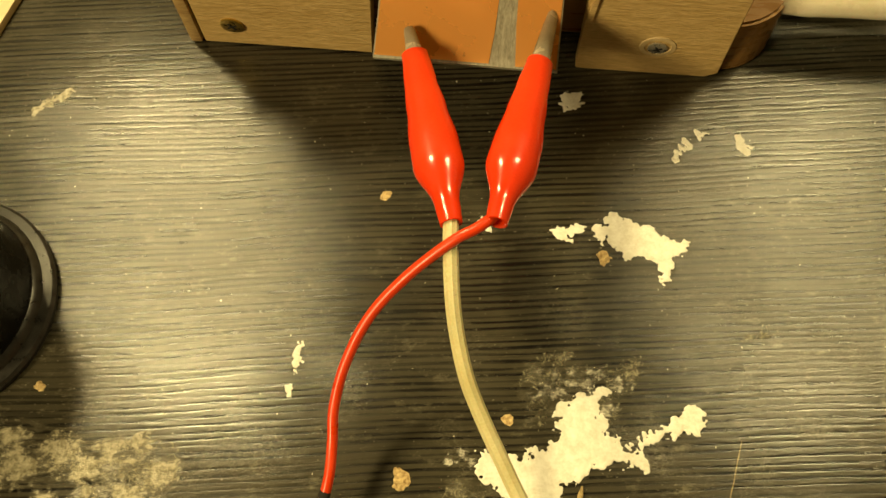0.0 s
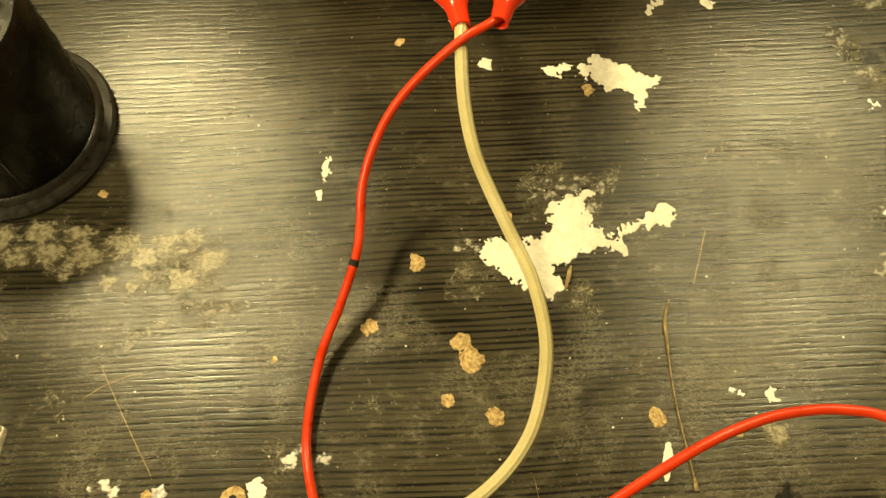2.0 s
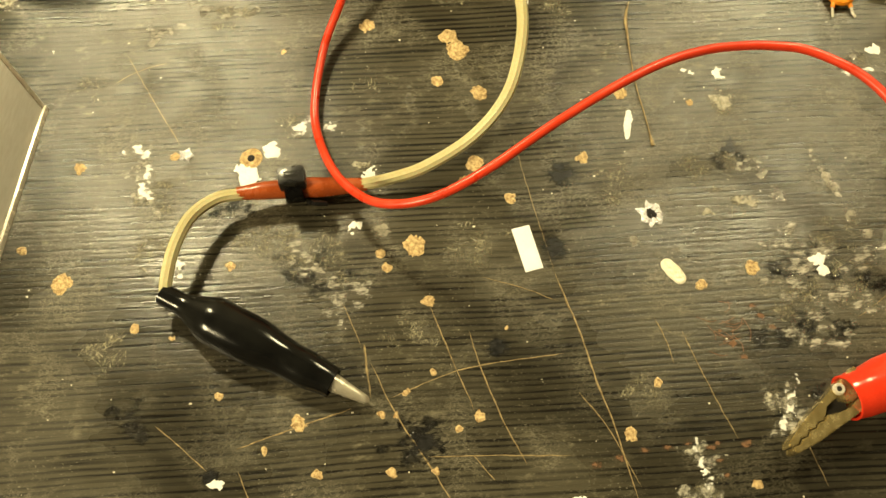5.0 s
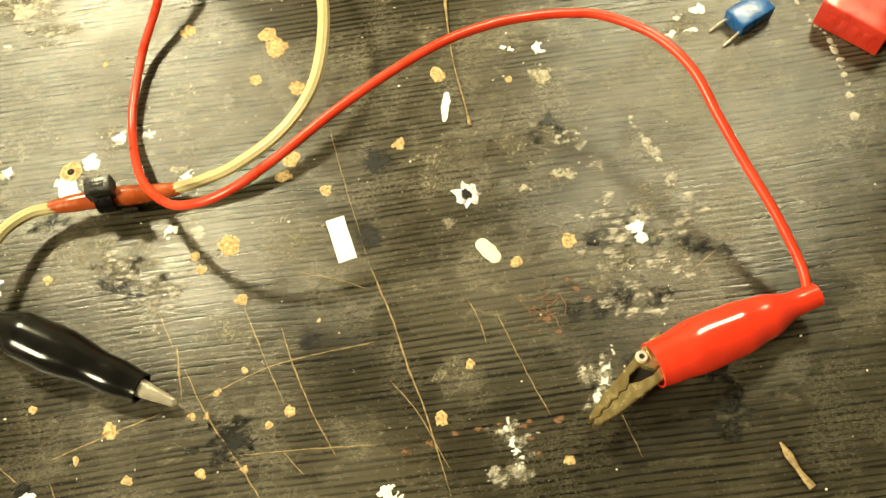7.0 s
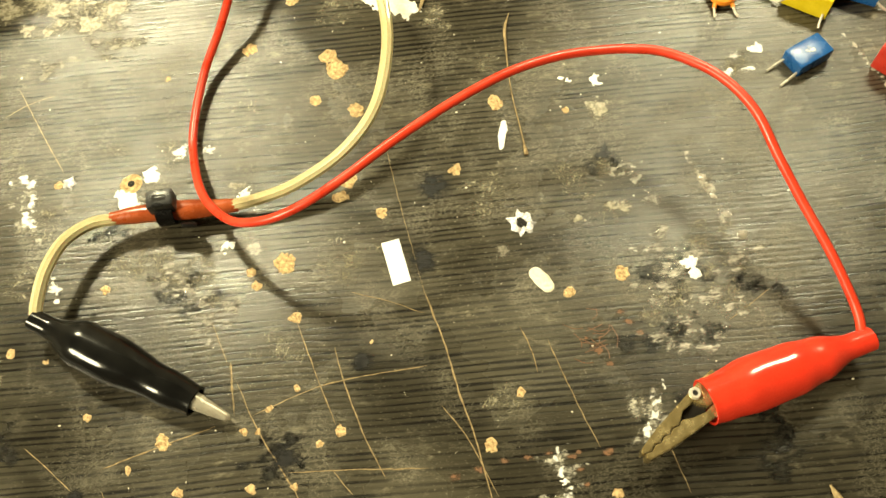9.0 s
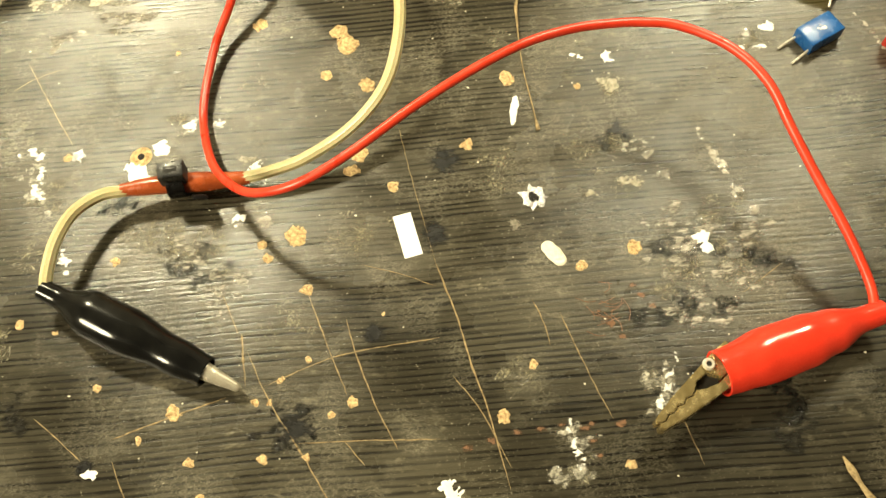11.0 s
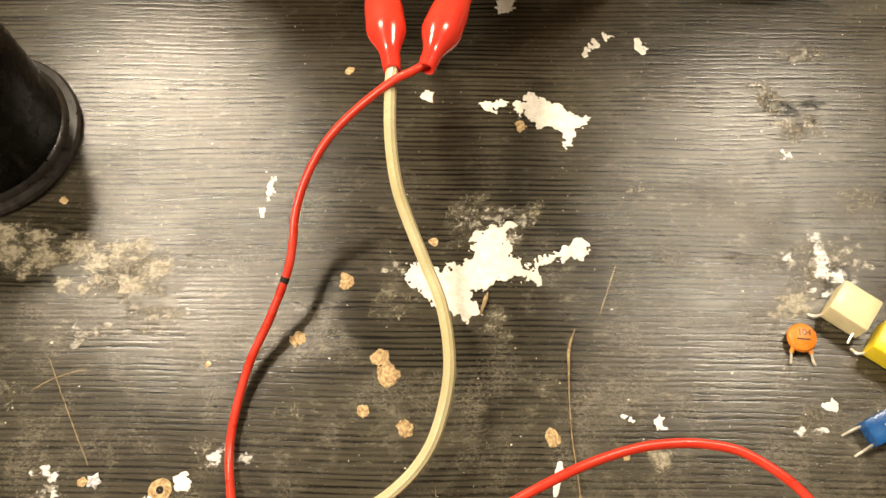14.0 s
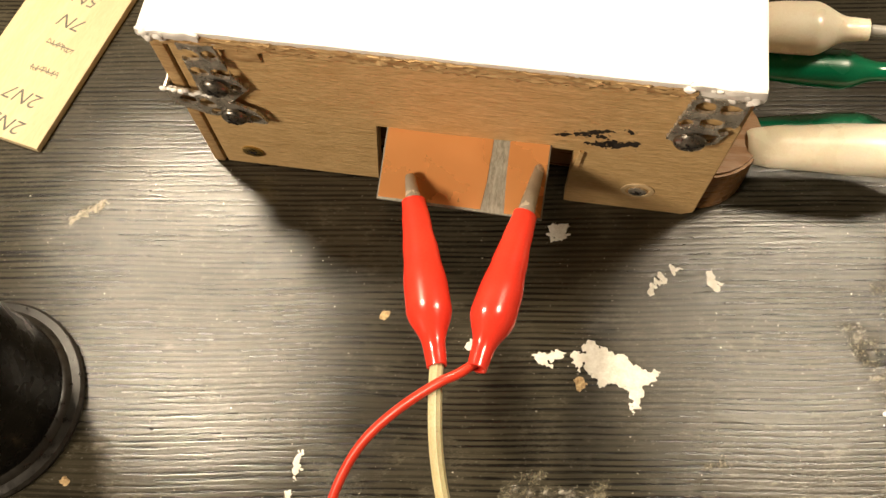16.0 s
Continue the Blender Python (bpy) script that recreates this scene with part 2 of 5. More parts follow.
BOOT_RED = material("red_soft_plastic", (0.62, 0.030, 0.016), (0.72, 0.044, 0.022), 0.2, scale=120, bump=0.03, rough_var=0.05, coat=0.3, sub=0.05)
BOOT_BLACK = material("black_soft_plastic", (0.004, 0.004, 0.004), (0.009, 0.009, 0.008), 0.15, scale=200, bump=0.06, rough_var=0.04)
BOOT_WHITE = material("cream_soft_plastic", (0.70, 0.62, 0.46), (0.80, 0.74, 0.60), 0.3, scale=120, bump=0.05, sub=0.1)
BOOT_GREEN = material("green_soft_plastic", (0.0, 0.10, 0.042), (0.004, 0.16, 0.07), 0.2, scale=120, bump=0.03)
WIRE_RED = material("red_pvc_insulation", (0.58, 0.032, 0.014), (0.70, 0.050, 0.022), 0.34, scale=160, bump=0.08)
WIRE_YELLOW = material("yellowed_clear_insulation", (0.46, 0.40, 0.215), (0.60, 0.54, 0.33), 0.2, scale=90, bump=0.15, sub=0.1)
WIRE_GREY = material("grey_insulation", (0.30, 0.29, 0.26), (0.42, 0.40, 0.36), 0.4, bump=0.05)
SHRINK = material("brown_heat_shrink", (0.26, 0.048, 0.013), (0.38, 0.080, 0.022), 0.26, scale=300, bump=0.25)
TIE = material("black_nylon", (0.004, 0.004, 0.004), (0.010, 0.009, 0.009), 0.3, scale=300, bump=0.1)
STEEL = material("nickel_plated_steel", (0.66, 0.61, 0.50), (0.84, 0.80, 0.70), 0.22, metal=0.4, scale=500, bump=0.03)
BRASSY = material("worn_brassy_plating", (0.46, 0.35, 0.15), (0.70, 0.57, 0.30), 0.22, metal=0.8, scale=600, bump=0.15)
ZINC = material("galvanised_strip", (0.42, 0.39, 0.34), (0.66, 0.63, 0.56), 0.3, metal=0.7, scale=600, bump=0.12)
SCREW = material("dark_steel_screw", (0.16, 0.15, 0.13), (0.32, 0.30, 0.27), 0.32, metal=0.9, scale=700, bump=0.2)
BRASS = material("brass_screw", (0.46, 0.32, 0.10), (0.66, 0.48, 0.18), 0.35, metal=1.0, scale=700, bump=0.2)
ALU = material("brushed_aluminium", (0.72, 0.69, 0.62), (0.82, 0.80, 0.74), 0.42, metal=0.12, scale=300, stretch=(1, 1, 6), bump=0.1)
COPPER = material("copper_foil", (0.87, 0.39, 0.135), (0.89, 0.41, 0.145), 0.3, metal=0.35, scale=60, bump=0.08, fine=1500, fine_mix=0.2)
FIBRE = material("grey_fibreglass", (0.22, 0.21, 0.16), (0.48, 0.46, 0.38), 0.5, scale=700, stretch=(2, 0.5, 1), bump=0.4)
PLY = material("plywood_face", (0.46, 0.295, 0.12), (0.70, 0.50, 0.25), 0.55, scale=900, stretch=(0.22, 1, 1.3), bump=1.0, fine=3000, fine_mix=0.5)
PALE_WOOD = material("pale_bare_wood", (0.50, 0.36, 0.19), (0.64, 0.49, 0.29), 0.6, scale=800, bump=0.4)
PLY_EDGE = material("plywood_edge", (0.30, 0.175, 0.065), (0.56, 0.39, 0.19), 0.75, scale=900, stretch=(0.2, 1, 1), bump=0.7)
PLY_DARK = material("shellacked_wood", (0.20, 0.095, 0.032), (0.31, 0.165, 0.06), 0.3, scale=420, stretch=(0.2, 1, 1), bump=0.2)
WHITE_TOP = material("white_painted_board", (0.74, 0.72, 0.68), (0.85, 0.84, 0.81), 0.5, scale=120, bump=0.25)
STRIP = material("yellow_wood_strip", (0.54, 0.44, 0.25), (0.66, 0.56, 0.35), 0.6, scale=260, stretch=(1, 0.15, 1), bump=0.15)
PENCIL = material("pencil", (0.085, 0.08, 0.07), (0.15, 0.14, 0.12), 0.6, bump=0)
INK = material("black_ink", (0.012, 0.010, 0.010), (0.03, 0.025, 0.02), 0.5, scale=900, bump=0.2)
CUP = material("black_moulded_plastic", (0.003, 0.003, 0.003), (0.008, 0.007, 0.006), 0.26, scale=300, bump=0.1)
CUP_RIM = material("scuffed_black_plastic", (0.010, 0.009, 0.008), (0.028, 0.026, 0.022), 0.36, scale=500, bump=0.3)
CERAMIC = material("orange_ceramic", (0.58, 0.17, 0.012), (0.74, 0.25, 0.025), 0.4, scale=600, bump=0.25)
CAP_CREAM = material("cream_epoxy_case", (0.58, 0.52, 0.30), (0.70, 0.63, 0.38), 0.4, scale=300, bump=0.1)
CAP_YELLOW = material("yellow_epoxy_case", (0.66, 0.50, 0.015), (0.78, 0.61, 0.03), 0.35, scale=300, bump=0.1)
CAP_BLUE = material("blue_epoxy_case", (0.012, 0.075, 0.26), (0.02, 0.12, 0.36), 0.3, scale=300, bump=0.12)
CAP_RED = material("red_plastic_case", (0.40, 0.022, 0.014), (0.52, 0.035, 0.02), 0.35, scale=300, bump=0.12)
MARK_PALE = material("pale_print", (0.42, 0.48, 0.56), (0.62, 0.66, 0.70), 0.5, scale=1500, bump=0.2, cover=0.6)
LABEL = material("white_label", (0.80, 0.80, 0.82), (0.88, 0.88, 0.89), 0.45, scale=300, bump=0.08)
FOIL = material("silver_solder_splash", (0.62, 0.60, 0.62), (0.85, 0.84, 0.86), 0.25, metal=0.35, scale=900, bump=1.0)
# for the added ceiling out of view, dark to keep its reflection dim
CEILING = material("dim_unseen_ceiling", (0.10, 0.085, 0.06), (0.14, 0.12, 0.09), 0.8, scale=20, bump=0.1)
for plain in (CUP, BOOT_BLACK, SCORCH, BLACK_FILM):
    plain.node_tree.nodes["Principled BSDF"].inputs["Specular IOR Level"].default_value = 0.3
ROOM = material("warm_plaster", (0.34, 0.30, 0.24), (0.40, 0.36, 0.29), 0.9, scale=20, bump=0.1)

# ---- builders, all sizes in millimetres ----
MM = 0.001


def finish(bm, mat, name, smooth=True):
    me = bpy.data.meshes.new(name)
    bmesh.ops.recalc_face_normals(bm, faces=bm.faces)
    bm.to_mesh(me)
    bm.free()
    me.materials.append(mat)
    if smooth:
        me.shade_smooth()
        me.set_sharp_from_angle(angle=radians(38))
    return me


def thing(name, where, label, category, group="", kind="", rz=0.0):
    ob = new(name)
    ob.empty_display_size = 0.01
    ob.matrix_world = pose(where[0] * MM, where[1] * MM, where[2] * MM, 0, 0, rz)
    return tagged(ob, label, category, group, kind)


def part(name, bm, mat, parent, label="", smooth=True, m=None, kind=""):
    ob = new(name, finish(bm, mat, name, smooth))
    ob.parent = parent
    if m is not None:
        ob.matrix_local = m
    return tagged(ob, label, kind=kind)


def world_part(name, bm, mat, parent, label="", smooth=True, kind=""):
    """A part whose mesh was made in world millimetres."""
    root = parent
    while root.parent:
        root = root.parent
    m = root.matrix_basis.inverted()
    bmesh.ops.transform(bm, matrix=m, verts=bm.verts)
    return part(name, bm, mat, parent, label, smooth, kind=kind)


def block(bm, x0, x1, y0, y1, z0, z1, bevel=0.3, m=None, seg=2):
    r = bmesh.ops.create_cube(bm, size=1.0)
    vs = r["verts"]
    t = Matrix.Translation(((x0 + x1) / 2 * MM, (y0 + y1) / 2 * MM, (z0 + z1) / 2 * MM)) @ Matrix.Diagonal(((x1 - x0) * MM, (y1 - y0) * MM, (z1 - z0) * MM, 1))
    bmesh.ops.transform(bm, matrix=t, verts=vs)
    if bevel:
        es = list({e for v in vs for e in v.link_edges})
        vs = bmesh.ops.bevel(bm, geom=es, offset=bevel * MM, segments=seg, affect="EDGES", profile=0.6)["verts"]
        vs = list({v for v in vs} | {v for v in bm.verts if v.tag is False and v in vs})
    if m is not None:
        bmesh.ops.transform(bm, matrix=m, verts=list(bm.verts))
    return bm


def boxed(*a, **k):
    return block(bmesh.new(), *a, **k)


def smooth_line(pts, step=10):
    """A Catmull-Rom line through the points."""
    p = [Vector(q) for q in pts]
    p = [p[0] * 2 - p[1]] + p + [p[-1] * 2 - p[-2]]
    out = []
    for k in range(1, len(p) - 2):
        a, b, c, d = p[k - 1:k + 3]
        for s in range(step):
            t = s / step
            out.append(0.5 * ((2 * b) + (c - a) * t + (2 * a - 5 * b + 4 * c - d) * t * t + (3 * b - a - 3 * c + d) * t ** 3))
    out.append(p[-2])
    return out


def tube(pts, radius, segs=14, flat=1.0, step=10, ribs=0.0, cap=True):
    """A swept tube; radius a number or a function of the share of the way."""
    line = [q * MM for q in smooth_line(pts, step)] if step else [Vector(q) * MM for q in pts]
    bm = bmesh.new()
    rings, side = [], None
    for k, q in enumerate(line):
        d = (line[min(k + 1, len(line) - 1)] - line[max(k - 1, 0)]).normalized()
        if side is None:
            side = d.cross(Vector((0, 0, 1)))
            side = side.normalized() if side.length > 1e-4 else Vector((1, 0, 0))
        side = (side - d * side.dot(d)).normalized()
        up = side.cross(d)
        r = (radius(k / (len(line) - 1)) if callable(radius) else radius) * MM
        ring = []
        for j in range(segs):
            a = 2 * math.pi * j / segs
            rr = r * (1 + (ribs if j % 2 else 0.0))
            ring.append(bm.verts.new(q + side * math.cos(a) * rr + up * math.sin(a) * rr * flat))
        rings.append(ring)
    for a, b in zip(rings, rings[1:]):
        for j in range(segs):
            bm.faces.new((a[j], a[(j + 1) % segs], b[(j + 1) % segs], b[j]))
    if cap:
        bm.faces.new(rings[0]), bm.faces.new(rings[-1])
    return bm


def profile(points):
    """A smooth function through (share, radius) pairs."""
    xs, ys = [p[0] for p in points], [p[1] for p in points]

    def at(t):
        k = min(max(sum(x <= t for x in xs) - 1, 0), len(xs) - 2)
        u = min(max((t - xs[k]) / (xs[k + 1] - xs[k]), 0), 1)
        return ys[k] + (ys[k + 1] - ys[k]) * u * u * (3 - 2 * u)
    return at


def lathe(points, segs=48, cap=True):
    """A body of revolution round z from (radius, height) pairs."""
    bm = bmesh.new()
    rings = [[bm.verts.new((r * MM * math.cos(2 * math.pi * j / segs), r * MM * math.sin(2 * math.pi * j / segs), z * MM)) for j in range(segs)] for r, z in points]
    for a, b in zip(rings, rings[1:]):
        for j in range(segs):
            bm.faces.new((a[j], a[(j + 1) % segs], b[(j + 1) % segs], b[j]))
    if cap:
        bm.faces.new(rings[0]), bm.faces.new(rings[-1])
    return bm


def plate(outline, thick, bevel=0.0):
    """A flat plate in x and y with that outline, from z = 0 up."""
    bm = bmesh.new()
    f = bm.faces.new([bm.verts.new((x * MM, y * MM, 0)) for x, y in outline])
    top = bmesh.ops.extrude_face_region(bm, geom=[f])
    bmesh.ops.translate(bm, vec=(0, 0, thick * MM), verts=[g for g in top["geom"] if isinstance(g, bmesh.types.BMVert)])
    if bevel:
        bmesh.ops.bevel(bm, geom=list(bm.edges), offset=bevel * MM, segments=2, affect="EDGES")
    return bm


def rough_noise(x, y, seed, ragged):
    v = noise.noise(Vector((x * 0.45, y * 0.45, seed))) * 0.55
    v += noise.noise(Vector((x * 1.2, y * 1.2, seed + 9))) * 0.4
    v += noise.noise(Vector((x * 3.1, y * 3.1, seed + 17))) * 0.18
    return v * ragged


def splash(blobs, seed, height=0.12, ragged=1.0, cell=0.3, stretch=1.0, bowl=0.0, lift=0.03, warp=0.0):
    """A thin spill: the union of round blobs with a ragged edge, domed, or hollowed into a bowl."""
    pad = 1.6 + ragged
    x0, x1 = min(b[0] - b[2] * stretch for b in blobs) - pad, max(b[0] + b[2] * stretch for b in blobs) + pad
    y0, y1 = min(b[1] - b[2] for b in blobs) - pad, max(b[1] + b[2] for b in blobs) + pad
    nx, ny = int((x1 - x0) / cell) + 2, int((y1 - y0) / cell) + 2
    val = {}
    for i in range(nx):
        for j in range(ny):
            x, y = x0 + i * cell, y0 + j * cell
            d = -9.0
            gx, gy = x, y
            if warp:
                w1, w2 = noise.noise_vector(Vector((x * 0.5, y * 0.5, seed))), noise.noise_vector(Vector((x * 1.5, y * 1.5, seed + 4)))
                x, y = x + warp * (w1.x + 0.55 * w2.x), y + warp * (w1.y + 0.55 * w2.y)
            for bx, by, br in blobs:
                e = br - math.hypot((x - bx) / stretch, y - by)
                k = max(0.0, 1 - abs(e - d) / 0.9)
                d = max(d, e) + 0.22 * k * k
            val[i, j] = d + rough_noise(gx, gy, seed, ragged)
    reach = max(0.6, 0.8 * max(b[2] for b in blobs))
    bm = bmesh.new()
    layer = bm.verts.layers.float.new("thick")
    made = {}

    def vert(key, x, y, f):
        if key not in made:
            if bowl:
                z = lift + 0.05 - min(bowl, max(0.0, f - 0.15) * 0.9) + 0.12 * noise.noise(Vector((x * 2.3, y * 2.3, seed)))
                z = max(z, -bowl) if f > 0.15 else lift
            else:
                z = lift + height * min(1.0, f / 0.35) * (0.8 + 0.4 * noise.noise(Vector((x * 1.7, y * 1.7, seed))))
            made[key] = bm.verts.new((x * MM, y * MM, z * MM))
            made[key][layer] = min(1.0, max(0.0, f) / reach)
        return made[key]

    for i in range(nx - 1):
        for j in range(ny - 1):
            c = [(i, j), (i + 1, j), (i + 1, j + 1), (i, j + 1)]
            if all(val[k] <= 0 for k in c):
                continue
            ring = []
            for a, b in zip(c, c[1:] + c[:1]):
                fa, fb = val[a], val[b]
                if fa > 0:
                    ring.append(vert(a, x0 + a[0] * cell, y0 + a[1] * cell, fa))
                if (fa > 0) != (fb > 0):
                    u = fa / (fa - fb)
                    ring.append(vert((min(a, b), max(a, b)), x0 + (a[0] + (b[0] - a[0]) * u) * cell, y0 + (a[1] + (b[1] - a[1]) * u) * cell, 0.0))
            if len(ring) > 2:
                try:
                    bm.faces.new(ring)
                except ValueError:
                    pass
    return bm


def text_mesh(body, size, name):
    cu = bpy.data.curves.new(name, "FONT")
    cu.body, cu.size, cu.align_x, cu.align_y, cu.extrude = body, size * MM, "CENTER", "CENTER", 0.00001
    cu.shear = 0.25 if size > 4 else 0.0
    cu.offset = -0.00003 if size > 4 else 0.0
    tmp = bpy.data.objects.new(name, cu)
    me = bpy.data.meshes.new_from_object(tmp)
    bpy.data.objects.remove(tmp)
    bm = bmesh.new()
    bm.from_mesh(me)
    return bm


# ---- the desk top: one sheet with grain and wear ----
CHIPS = [(-9.6, 21.2, 2.0), (-20.3, 6.8, 1.9), (-4.0, -10.0, 1.5), (5.5, -14.1, 2.0), (-65.5, -26.7, 1.0), (-87.3, -28.4, 1.2), (-98.1, -47.9, 1.2),
         (-88.4, -56.4, 2.2), (-72.3, -67.5, 1.1), (-52.1, -54.6, 1.0), (-19.5, -53.7, 1.0), (-18.1, -57.0, 1.1), (-12.0, -52.2, 2.2), (-9.5, -65.3, 1.4),
         (2.9, -32.9, 2.0), (1.1, -37.0, 1.6), (10.1, -42.1, 1.3), (27.8, -32.8, 1.4), (38.7, -15.8, 1.8), (61.6, -62.2, 1.7), (50.1, -65.5, 1.4),
         (55.3, -20.0, 0.8), (-40.8, 0.1, 0.7), (-81.8, 41.9, 1.2), (-11.8, 81.3, 1.1), (11.2, 31.8, 1.0), (33.5, 64.5, 1.6)]
CHIPS_FRONT = [(-37.5, -90.0, 1.6), (-18.9, -100.8, 0.9), (-31.7, -107.4, 0.9), (-34.1, -100.3, 1.0), (-9.7, -81.1, 0.8), (-0.5, -90.8, 1.0),
               (-17.8, -89.5, 0.7), (-20.8, -89.2, 0.8), (29.8, -96.4, 1.5), (37.1, -86.3, 0.9), (53.7, -108.1, 1.0), (-15.4, -85.0, 0.8), (-5.2, -93.0, 0.7),
               (-44.5, -95.0, 0.7), (-54.1, -83.4, 0.7), (-10.3, -101.2, 0.7), (6.8, -72.4, 0.6), (-64.3, -70.1, 0.7)]
TWIN = [(-0.9, 2.4, 1.9), (1.2, -1.9, 2.8)]
RING = (-48.1, -28.3, 2.6)

desk = thing("desk", (0, 0, 0), "black woodgrain desk top, chipped, scratched and spattered with paint", "desk")


def desk_sheet():
    xs = [-700, -400, -230] + [-150 + 5 * k for k in range(63)] + [240, 420, 700]
    ys = [-400, -260, -170] + [-135 + 5 * k for k in range(65)] + [260, 330, 420]
    gx, gy = np.meshgrid(np.array(xs), np.array(ys))
    gz = np.zeros_like(gx)
    w, h = len(xs), len(ys)
    v = np.stack([gx, gy, gz], -1).reshape(-1, 3) * MM
    k = np.arange((h - 1) * (w - 1))
    a = (k // (w - 1)) * w + k % (w - 1)
    me = bpy.data.meshes.new("surface")
    me.from_pydata(v.tolist(), [], np.stack([a, a + 1, a + w + 1, a + w], -1).tolist())
    me.materials.append(DESK)
    me.shade_smooth()
    ob = new("surface", me)
    ob.parent = desk


desk_sheet()
part("slab", boxed(-700, 700, -400, 420, -22, -2.5, 1.0), CHIP, desk, "raw chipboard core")
# ---- the room that closes the place: out of view, added for bounce and reflections ----
floor = new("floor", finish(boxed(-1600, 1600, -1600, 1600, -760, -740, 0), PLY_DARK, "floor", False))
tagged(floor, "plain brown floor under the desk, unseen, added to close the room", "floor", kind="structure")
for nm, a in (("wall_north", (-1600, 1600, 900, 950, -740, 1700)), ("wall_south", (-1600, 1600, -1650, -1600, -740, 1700)),
              ("wall_east", (1600, 1650, -1600, 1600, -740, 1700)), ("wall_west", (-1650, -1600, -1600, 1600, -740, 1700)), ("ceiling", (-1650, 1650, -1650, 1650, 1700, 1740))):
    tagged(new(nm, finish(boxed(*a, 0), CEILING if nm == "ceiling" else ROOM, nm, False)), "plain warm room surface, unseen, added for bounce and reflections", nm.split("_")[0], kind="structure")

# ---- the plywood box with its copper-clad board ----
BOX = Matrix(((math.cos(radians(-8)), -math.sin(radians(-8)), 0, -0.054), (math.sin(radians(-8)), math.cos(radians(-8)), 0, 0.1235), (0, 0, 1, 0), (0, 0, 0, 1)))
LEAN = Matrix(((1, 0, 0, 0), (0, 1, -0.11, 0), (0, 0, 1, 0), (0, 0, 0, 1)))
box = new("wooden_box")
box.empty_display_size = 0.01
box.matrix_world = BOX
tagged(box, "homemade plywood box, white painted top, metal corner straps", "box")


def box_part(name, bm, mat, label="", smooth=True, parent=None):
    bmesh.ops.transform(bm, matrix=LEAN, verts=bm.verts)
    return part(name, bm, mat, parent or box, label, smooth)


def upright(outline, y0, thick, bevel=0.25):
    """A board standing in x and z."""
    bm = plate(outline, thick, bevel)
    bmesh.ops.transform(bm, matrix=Matrix(((1, 0, 0, 0), (0, 0, 1, y0 * MM), (0, 1, 0, 0), (0, 0, 0, 1))), verts=bm.verts)
    return bm


def worn(bm, cuts, amount, seed, grit=260):
    """Roughens the edges of a board a little."""
    bmesh.ops.subdivide_edges(bm, edges=list(bm.edges), cuts=cuts, use_grid_fill=True)
    for v in bm.verts:
        v.co += noise.noise_vector(v.co * grit + Vector((seed, 0, 0))) * amount * MM
    return bm


box_part("front_panel", upright([(0, 0.4), (39.8, 0.4), (43, 31), (86.5, 29.8), (86.4, 0.2), (88.5, 0), (115.5, 0), (118, 2.0), (117, 60), (4.6, 60)], 0, 3.6), PLY, "pale plywood with a notch cut from below")
bm = boxed(-3.4, -0.6, -0.3, 92, 0.3, 60, 0.5)
bmesh.ops.transform(bm, matrix=Matrix(((1, 0, 0.075, 0), (0, 1, 0, 0), (0, 0, 1, 0), (0, 0, 0, 1))), verts=bm.verts)
box_part("side_panel", bm, PLY_EDGE)
box_part("side_panel", boxed(113.2, 116.6, 3.8, 92, 0.3, 59.8, 0.5), PLY)
box_part("back_panel", boxed(0, 113, 88, 92, 0.3, 59.8, 0.4), PLY)
box_part("bottom_panel", boxed(0, 113, 16, 87.8, 0.3, 3.5, 0.4), PLY)
box_part("inner_panel", boxed(34, 113, 9.5, 13, 0.3, 50, 0.4), PLY_DARK)
top = worn(boxed(0.6, 117.6, -0.9, 93, 60.4, 64.6, 0.7), 12, 0.35, 3.0)
top = box_part("top_panel", top, WHITE_TOP, "thick white paint over plywood")
box_part("raw_edge", worn(boxed(4, 106, -1.3, -0.4, 60.1, 63.4, 0.2), 90, 0.6, 8.0, 1500), PLY_EDGE, "splintered bare plywood edge", parent=top)
box_part("corner_paint", worn(boxed(104, 117.4, -1.5, -0.3, 61.2, 64.7, 0.9), 10, 0.8, 5.0), WHITE_TOP, "lumpy white paint", parent=top)
box_part("corner_paint", worn(boxed(0.4, 13, -1.5, -0.3, 61.8, 64.7, 0.8), 10, 0.8, 15.0), WHITE_TOP, "lumpy white paint", parent=top)
lump_rng = random.Random(12)
for x0, x1, count in ((103.5, 116.5, 26), (1, 8, 12)):
    for _ in range(count):
        r = lump_rng.uniform(0.35, 0.95)
        spot = Matrix.Translation((lump_rng.uniform(x0, x1) * MM, lump_rng.uniform(-1.6, 0.4) * MM, lump_rng.uniform(60.4, 64.2) * MM)) @ Matrix.Diagonal((r * 1.3 * MM, r * 0.8 * MM, r * MM, 1))
        lump = bmesh.new()
        bmesh.ops.create_icosphere(lump, subdivisions=2, radius=1.0, matrix=spot)
        for v in lump.verts:
            v.co += noise.noise_vector(v.co * 700) * 0.5 * MM
        box_part("paint_lump", lump, WHITE_TOP, parent=top)
box_part("torn_veneer", worn(boxed(15, 23, -0.5, 0.2, 55, 59.8, 0.15), 6, 0.55, 21.0), PLY_EDGE, "torn veneer")
box_part("veneer_curl", upright([(86.4, 20), (87.6, 30.6), (88.6, 30.2), (88.0, 21)], -0.7, 0.8, 0.1), PLY, "lifted veneer")


